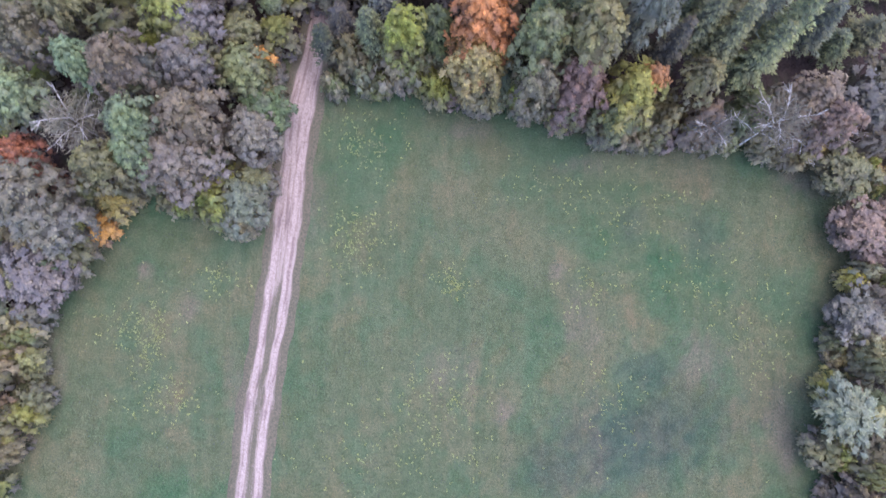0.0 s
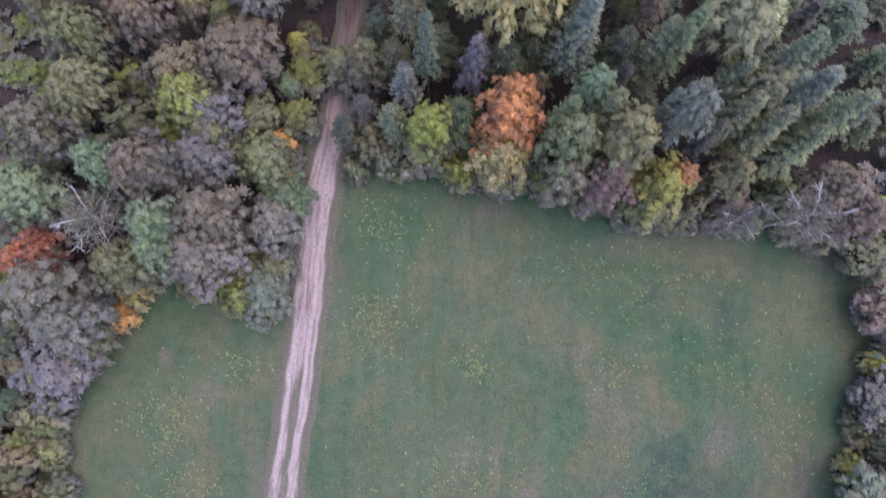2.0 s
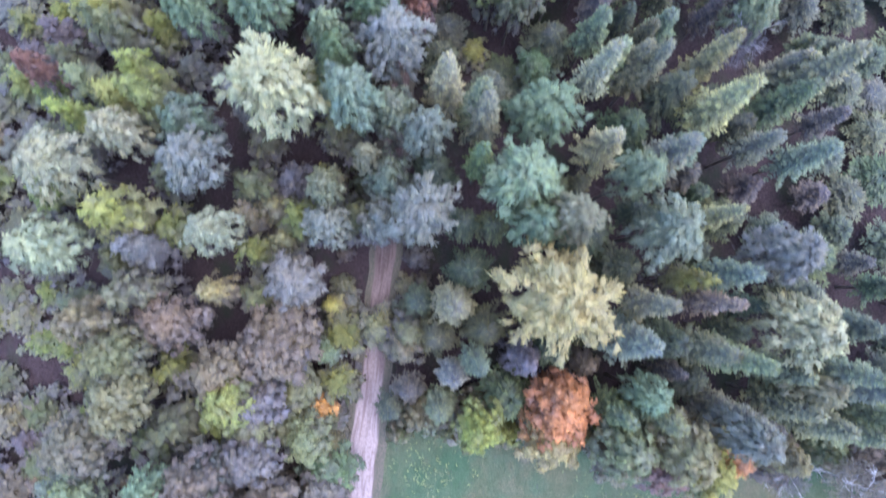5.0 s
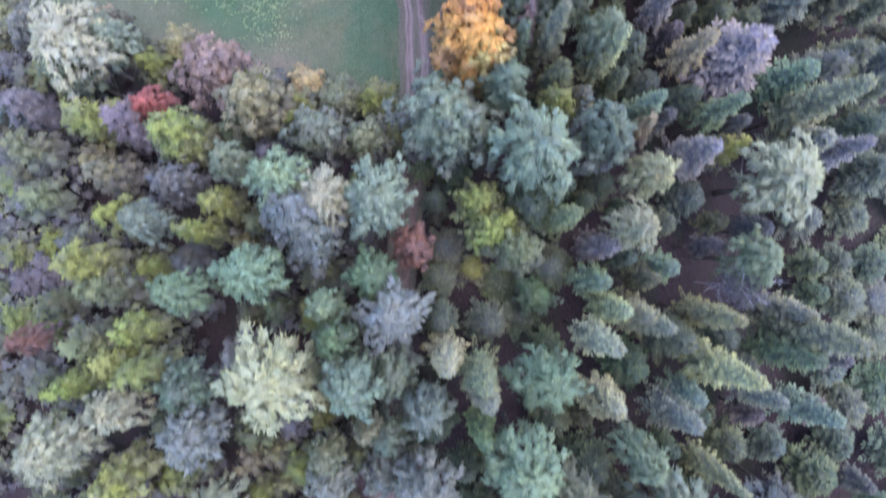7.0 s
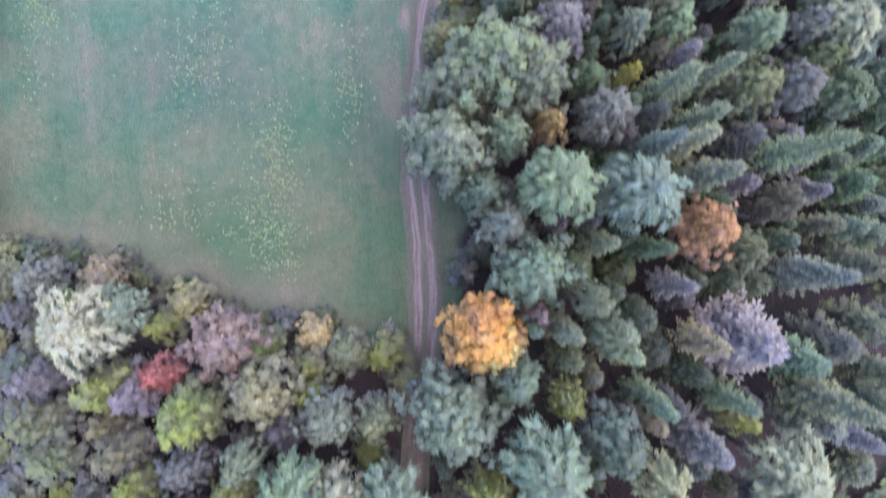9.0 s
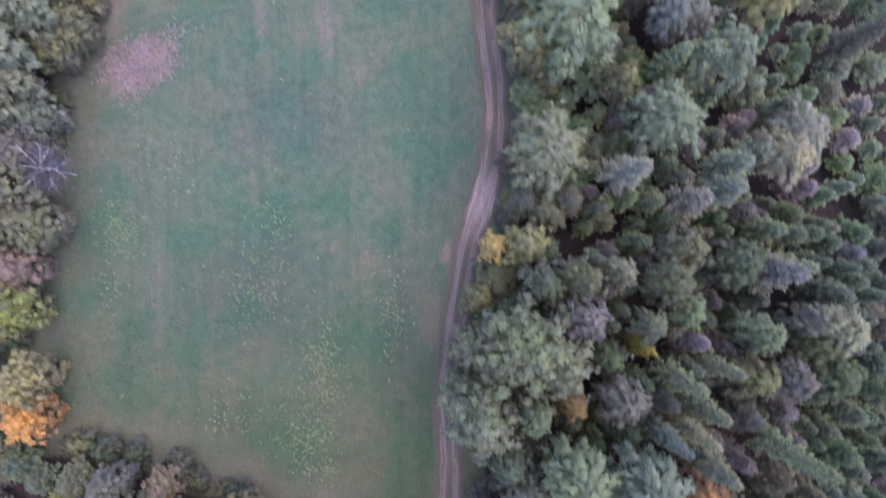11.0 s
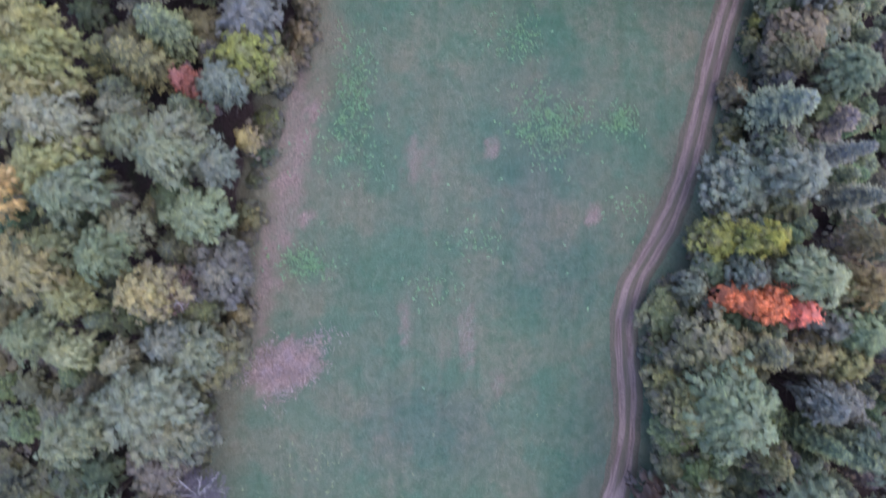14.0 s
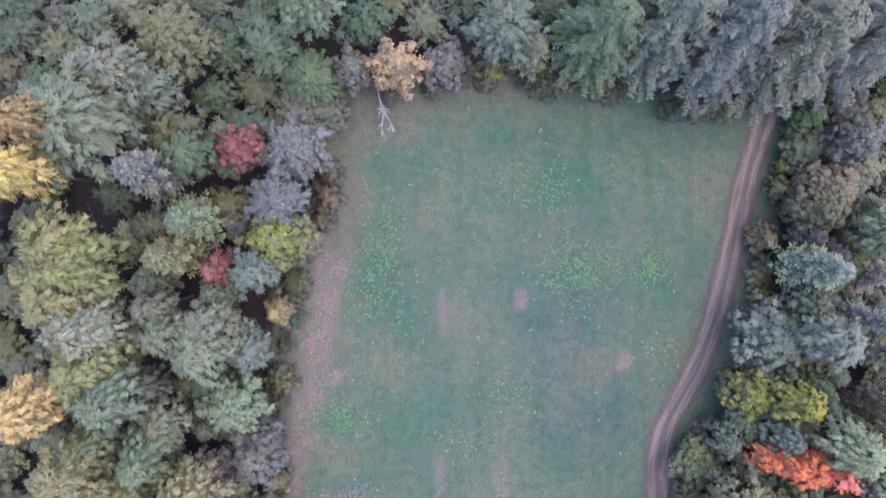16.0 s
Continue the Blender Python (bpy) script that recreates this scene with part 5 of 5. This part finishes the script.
tree("tuft", -48.4, 168.4, 10, 3.6, "moss")
tree("tuft", -55.7, 150.3, 16, 2.8, "khaki")
tree("broad", -32.6, 166.7, 6, 1.8, "grey")
tree("shrub", 14.5, 158.5, 3, 1.5, "moss")
tree("broad", 16.5, 160.7, 8, 2.2, "blue")
tree("shrub", 34.1, -0.3, 2.9, 1.3, "moss")
tree("broad", -35.1, 15.5, 7.2, 1.6, "rust")
tree("spruce", -9.6, 169.4, 15.5, 4.6, "teal")
tree("spruce", -4.2, 170.0, 18.0, 5.4, "grey")
tree("spruce", 0.8, 168.9, 19.0, 5.4, "slate")
tree("spruce", 6.0, 167.9, 20.0, 5.6, "grey")
tree("spruce", 11.6, 168.6, 19.5, 5.4, "slate")
tree("spruce", 16.4, 171.0, 17.0, 4.6, "grey")
tree("spruce", 2.6, 174.6, 19.0, 5.0, "grey")
tree("spruce", -7.0, 174.8, 17.0, 4.8, "grey")
tree("broad", -9.3, 39.4, 13.5, 1.7, "blue")
tree("broad", -8.7, 42.6, 14.0, 1.8, "teal")
tree("broad", -8.0, 47.2, 15.0, 1.9, "mint")
tree("shrub", -18.6, 167.6, 1.6, 1.5, "lime")
tree("shrub", -13.5, 167.4, 1.5, 1.6, "lime")
tree("shrub", -10.7, 166.4, 1.1, 0.8, "orange")
tree("broad", -2.9, 86.8, 9.5, 2.0, "pine")
tree("broad", -2.4, 90.8, 9.0, 1.9, "pine")
tree("broad", -1.6, 95.2, 8.0, 1.6, "moss")
tree("young", -28.6, 49.5, 15.0, 1.9, "lime")
tree("young", -30.9, 51.0, 14.5, 1.9, "moss")
tree("young", -27.2, 51.8, 15.0, 1.8, "lime")
tree("young", -19.6, 49.3, 14.5, 1.6, "grey")
tree("broad", 16.6, 127.6, 11.5, 2.2, "silver")
tree("broad", 17.9, 124.2, 12.0, 2.3, "khaki")
tree("broad", 15.4, 124.8, 11.0, 2.0, "khaki")
tree("broad", 17.6, 120.6, 12.0, 2.3, "silver")
tree("broad", 17.2, 131.2, 11.5, 1.9, "khaki")
tree("broad", 5.4, 130.4, 6.5, 1.6, "silver")

# ---- the rest of the wood, between the trees set above ----
def zone(x, y):
    """What grows here: choices of kind, height, radius and colours."""
    left = x < float(np.interp(y, TRACK_XY[:, 1], TRACK_XY[:, 0]))
    if y < 24 and abs(x) > 30:
        return (("young", 7, 1.7, "olive moss brown grey green"), ("broad", 7, 2.2, "olive grey moss brown"), ("young", 6, 1.5, "purple lime tan"))
    if left and y < 76:
        return (("young", 11.5, 2.0, "lime moss lime khaki moss"), ("alder", 12, 2.1, "lime moss purple lime"), ("young", 11, 1.9, "moss khaki grey lime"))
    if y < 76:
        return (("fir", 17, 2.6, "pine teal blue"), ("sapling", 15, 1.7, "teal pine purple"), ("spruce", 15, 2.4, "pine blue teal pine"))
    if not left and meadow_depth(x, y) < -7:
        return (("fir", 15, 2.2, "teal green purple umber"), ("cone", 14, 1.6, "green teal purple"), ("sapling", 13, 1.5, "green teal pine"))
    if not left:
        return (("fir", 13, 2.2, "teal green umber"), ("broad", 9, 2.2, "green teal pine moss"), ("broad", 8, 2.0, "green moss umber"))
    return (("tuft", 16, 2.6, "pine moss green"), ("spruce", 16, 2.4, "teal pine green"), ("fir", 15, 2.4, "teal green umber"), ("broad", 12, 2.4, "pine moss green"))


def grow(x0, x1, y0, y1, step, seed, tight=0.52):
    r = random.Random(seed)
    for j in range(int((y1 - y0) / (step * 0.87))):
        for i in range(int((x1 - x0) / step)):
            x = x0 + (i + 0.5 * (j % 2)) * step + r.uniform(-0.35, 0.35) * step
            y = y0 + j * step * 0.87 + r.uniform(-0.35, 0.35) * step
            kind, h, rad, colours = r.choice(zone(x, y))
            rad, colour, tall = rad * r.uniform(0.7, 1.05), r.choice(colours.split()), (r.uniform(0.78, 1.0) if x < -8 and y < 80 else r.uniform(0.78, 1.02) if x > 27 and y < 116 else r.uniform(0.6, 0.88) if x > 6 else r.uniform(0.5, 0.85))
            depth = float(meadow_depth(x, y))
            if depth > -0.35 * rad or track_gap(x, y) < (1.1 if 40 < y < 69 or y > 163 else 1.5 + rad * 0.45):
                continue
            near = sorted(((x - px) ** 2 + (y - py) ** 2, pr, ph) for px, py, pr, ph in PLACED)[:4]
            if any(d < (tight * (pr + rad)) ** 2 for d, pr, ph in near):
                continue
            about = [ph for d, pr, ph in near if d < 64 and ph > 4]
            h = min(h * 1.1, sum(about) / len(about)) * tall if about else h * tall
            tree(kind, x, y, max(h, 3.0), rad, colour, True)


grow(-50, -20, 8, 28, 2.1, 21, 0.56)
grow(-52, -20, 28, 84, 2.7, 38, 0.62)
grow(-20, -8, 8, 84, 2.1, 39, 0.56)
grow(-12, 22, 8, 84, 2.4, 25, 0.54)
grow(22, 47, 16, 80, 3.5, 36, 0.66)
grow(-66, -44, 100, 122, 2.5, 28)
grow(3, 20, 104, 150, 2.0, 40, 0.42)
grow(9, 28, 78, 124, 2.35, 31, 0.46)
grow(28, 47, 78, 132, 2.8, 37, 0.56)
grow(-54, 40, 78, 124, 2.75, 22)
grow(-72, 38, 120, 140, 2.8, 26)
grow(-72, 24, 139, 178, 2.8, 27)
grow(24, 36, 134, 156, 3.0, 30)
grow(12, 30, 144, 172, 2.4, 33, 0.42)
grow(-44, -30, -18, 12, 2.4, 23)
grow(31, 41, -18, 12, 2.4, 24)


# ---- low growth along the wood's edge ----
def hem(ring, skip, seed, low, high):
    r = random.Random(seed)
    for (ax, ay), (bx, by) in zip(ring, ring[1:] + ring[:1]):
        n = int(math.hypot(bx - ax, by - ay) / 1.5)
        for i in range(n):
            u = (i + r.random()) / n
            x, y = ax + (bx - ax) * u + r.uniform(-0.7, 0.7), ay + (by - ay) * u + r.uniform(-0.7, 0.7)
            if skip(x, y) or track_gap(x, y) < 2.6 or meadow_depth(x, y) > (0.25 if y > 60 else 0.6):
                continue
            # lighter colours along the south edge make up for shade under the crowns
            tree("shrub", x, y, float(lie(x, y)) + r.uniform(low, high), r.uniform(0.9, 1.7), r.choice(("olive moss khaki green lime tan olive grey" if y > 60 or x < -30 else "khaki lime straw tan olive pale pink gold").split()), y > 60)


hem(SOUTH, lambda x, y: y < -16, 51, 1.8, 4.6)
hem(NORTH, lambda x, y: x < -50, 52, 1.4, 3.6)
under = random.Random(58)
for (ax, ay), (bx, by) in zip(SOUTH, SOUTH[1:] + SOUTH[:1]):
    for i in range(int(math.hypot(bx - ax, by - ay) / 1.9)):
        u = under.random()
        off = under.uniform(0.8, 3.2)
        length = math.hypot(bx - ax, by - ay)
        x, y = ax + (bx - ax) * u - (by - ay) / length * off, ay + (by - ay) * u + (bx - ax) / length * off
        if y > -16 and meadow_depth(x, y) < -0.4 and track_gap(x, y) > 2.8:
            # light colours here too, brightening the shaded foot of the trees
            tree("shrub", x, y, float(lie(x, y)) + under.uniform(3.0, 6.5), under.uniform(1.2, 2.1), under.choice("straw khaki olive tan lime pale pink".split()))


# ---- brush along the track through the wood ----
brush = random.Random(57)
for k, p in enumerate(TRACK):
    if not (24 < p.y < 68 or 164 < p.y < 175) or k % 3:
        continue
    for q in (-1, 1):
        if brush.random() < 0.8:
            off = q * brush.uniform(2.3, 3.6)
            tree("shrub", p.x + off, p.y + brush.uniform(-0.8, 0.8), float(lie(p.x, p.y)) + brush.uniform(1.0, 2.6), brush.uniform(0.7, 1.4), brush.choice("olive brown grey purple moss teal".split()), p.y > 36)


# ---- dead birches that lean out of the wood ----
def dead_birch(x0, y0, z0, x1, y1, z1, forks, seed):
    g = np.random.default_rng(seed)
    ob = new("fallen_birch_tree")
    foot = np.array([x0, y0, 0.0])
    ob.matrix_basis = pose(x0, y0, 0)
    tagged(ob, "dead leafless birch with a pale trunk leaning out of the wood", "dead tree")
    a, b = np.array([x0, y0, z0]) - foot, np.array([x1, y1, z1]) - foot
    run = b - a
    span = np.linalg.norm(run)
    part("trunk", mesh_from("trunk", *joined([tube([(tuple(a + run * q + np.array([0, 0, 0.3 * math.sin(q * 3)])), 0.1 * (1 - 0.6 * q)) for q in (0, 0.2, 0.4, 0.6, 0.8, 1)], 7)]), M_TWIG, True), ob, color=(0.56, 0.49, 0.51))
    for k in range(forks):
        q = g.uniform(0.3, 0.95)
        w = unit(unit(run) + 0.45 * g.normal(size=3) * np.array([1, 1, 0.5])) * span * g.uniform(0.25, 0.6)
        p = a + run * q + np.array([0, 0, 0.25])
        pieces = [tube([(tuple(p), 0.05), (tuple(p + w * 0.5 + np.array([0, 0, 0.1])), 0.033), (tuple(p + w), 0.014)], 5)]
        for j in range(7):
            e = p + w * g.uniform(0.4, 0.95)
            pieces.append(tube([(tuple(e), 0.035), (tuple(e + unit(w + span * 0.3 * g.normal(size=3)) * g.uniform(0.5, 1.2)), 0.012)], 4))
        part("branch", mesh_from("branch", *joined(pieces), M_TWIG, True), ob, color=(0.50, 0.42, 0.45))


dead_birch(-30.5, 166.3, -0.1, -29.6, 162.4, 2.2, 6, 71)
dead_birch(28.7, 19.4, 1.6, 34.6, 17.8, 4.4, 12, 72)
dead_birch(25.6, 18.6, 1.6, 30.6, 16.9, 4.0, 9, 73)

# ---- weeds and grass tufts in the meadows ----
def tufts(name, label, category, spots, size, mat, colour, seed, each=3, wide=0.55):
    g = np.random.default_rng(seed)
    x, y = spots[:, 0].repeat(each), spots[:, 1].repeat(each)
    n = len(x)
    x, y = x + g.normal(size=n) * size * 0.5, y + g.normal(size=n) * size * 0.5
    c = np.stack([x, y, lie(x, y) + size * 0.22], -1)
    a = g.uniform(0, 6.283, n)
    d = np.stack([np.cos(a), np.sin(a), g.uniform(0.1, 0.6, n)], -1)
    v, f = blades(c, d, np.array([0, 0, 1.0]) + 0.4 * g.normal(size=(n, 3)), size * g.uniform(0.6, 1.4, n), size * wide)
    ob = new(name, mesh_from(name, v, f.tolist(), mat))
    ob.color = (*colour, 1)
    return tagged(ob, label, category, kind="stuff")


def scatter(x0, x1, y0, y1, n, seed, keep=None):
    g = np.random.default_rng(seed)
    x, y = g.uniform(x0, x1, n), g.uniform(y0, y1, n)
    ok = (meadow_depth(x, y) > 0.3) & (track_gap(x, y) > 1.7)
    if keep is not None:
        ok &= keep(x, y, g)
    return np.stack([x, y], -1)[ok]


def clustered(x, y, g):
    f = np.sin(x * 0.5 + 1.7 * np.sin(y * 0.31)) * np.sin(y * 0.43 + 1.3 * np.sin(x * 0.27)) + 0.5 * np.sin(x * 1.3 + y * 0.9)
    return f > g.uniform(0.1, 1.3, len(x))


tufts("grass_tufts", "scattered darker grass tufts in the mown meadow", "grass", np.concatenate([scatter(-42, 40, -24, 26, 16000, 31), scatter(-52, 16, 68, 168, 14000, 32)]), 0.19, M_LEAF, (0.066, 0.092, 0.060), 33, 1)
SOWN = []


def weeds(x, y, rx, ry, n):
    """A loose drift of n weeds."""
    g = np.random.default_rng(len(SOWN) + 400)
    n = int(n * 1.5) if y > 140 else n
    SOWN.append(np.stack([x + g.normal(size=n) * rx * 0.6, y + g.normal(size=n) * ry * 0.6], -1))


def sow(name, label, size, colour, y0, y1):
    p = np.concatenate(SOWN + [scatter(-42, 40, -24, 26, 700, 41, clustered), scatter(-52, 16, 68, 168, 80, 42)])
    p = p[(p[:, 1] > y0) & (p[:, 1] < y1)]
    p = p[(meadow_depth(p[:, 0], p[:, 1]) > 0.2) & (track_gap(p[:, 0], p[:, 1]) > 1.6)]
    tufts(name, label, "weeds", p, size, M_LEAF, colour, 43, 2, 0.9)


weeds(-26.0, -0.0, 1.3, 2.8, 140)
weeds(-23.9, -5.0, 3.1, 2.0, 100)
weeds(-6.9, 17.7, 2.5, 3.1, 120)
weeds(-7.8, 8.6, 2.5, 3.1, 180)
weeds(1.0, 5.0, 1.5, 1.3, 80)
weeds(16.6, 12.3, 5.1, 3.1, 80)
weeds(13.2, 4.5, 2.5, 2.5, 60)
weeds(-0.0, -5.0, 4.6, 3.1, 120)
weeds(-4.0, -9.7, 8.2, 3.1, 140)
weeds(15.3, -5.9, 3.1, 3.1, 60)
weeds(28.2, -0.0, 3.1, 4.6, 80)
weeds(-20.0, 5.5, 2.0, 1.5, 50)
weeds(-27.3, 1.0, 3.1, 1.5, 80)
weeds(9.4, 13.4, 4.6, 2.0, 50)
weeds(23.0, 6.0, 6.1, 4.1, 100)
weeds(-17.7, 86.9, 1.9, 4.3, 224)
weeds(-19.1, 81.7, 2.7, 2.7, 182)
weeds(-38.0, 102.2, 1.9, 2.1, 84)
weeds(-24.4, 95.9, 2.7, 3.8, 98)
weeds(-26.5, 82.8, 3.8, 2.1, 84)
weeds(-10.2, 93.3, 2.1, 4.8, 125)
weeds(-17.9, 77.3, 2.1, 1.1, 56)
weeds(-39.5, 97.5, 1.6, 3.2, 42)
weeds(-9.0, 146.8, 3.6, 3.0, 336)
weeds(-1.6, 147.5, 1.5, 1.3, 125)
weeds(-30.1, 149.5, 2.1, 5.4, 224)
weeds(-34.8, 130.8, 2.3, 1.8, 125)
weeds(-12.8, 155.7, 2.4, 2.4, 84)
weeds(-20.9, 128.4, 2.4, 1.8, 35)
weeds(0.5, 138.3, 2.4, 1.8, 42)
weeds(-34.2, 130.9, 2.4, 1.2, 98)
weeds(-39.2, 103.4, 1.8, 2.4, 70)
weeds(-22.5, 103.3, 1.8, 2.4, 56)
weeds(-23.5, 96.6, 3.6, 3.6, 84)
weeds(-32.9, 108.4, 2.4, 2.4, 28)
weeds(-18.0, 87.9, 2.4, 3.6, 112)
weeds(-19.2, 80.2, 3.0, 2.4, 112)
weeds(-30.7, 143.5, 3.6, 3.6, 70)
weeds(-16.7, 133.9, 3.6, 2.4, 42)
sow("yellowing_weeds", "pale yellow-green broad-leaved weeds dotted in the meadow", 0.17, (0.28, 0.31, 0.13), -60, 40)
sow("pale_weeds", "small pale green weeds strewn in the mown meadow", 0.18, (0.25, 0.31, 0.16), 60, 118)
sow("green_weeds", "clumps of fresh green broad-leaved weeds in the meadow", 0.25, (0.185, 0.34, 0.18), 118, 190)
g = np.random.default_rng(61)
a, q = g.uniform(0, 6.283, 1500), np.sqrt(g.uniform(0, 1, 1500)) * (1 + 0.2 * g.normal(size=1500))
q *= 1 + 0.22 * np.sin(3 * a + 1.0) + 0.14 * np.sin(5 * a)
u, v = 4.4 * q * np.cos(a), 2.7 * q * np.sin(a)
stalks = np.stack([u * 0.87 - v * 0.5, u * 0.5 + v * 0.87], -1) + (-35.9, 120.1)
tufts("dry_stalks", "matted pinkish dry stalks in a patch of the meadow", "dry grass", stalks, 0.28, M_LEAF, (0.43, 0.335, 0.34), 62, 2, 0.3)
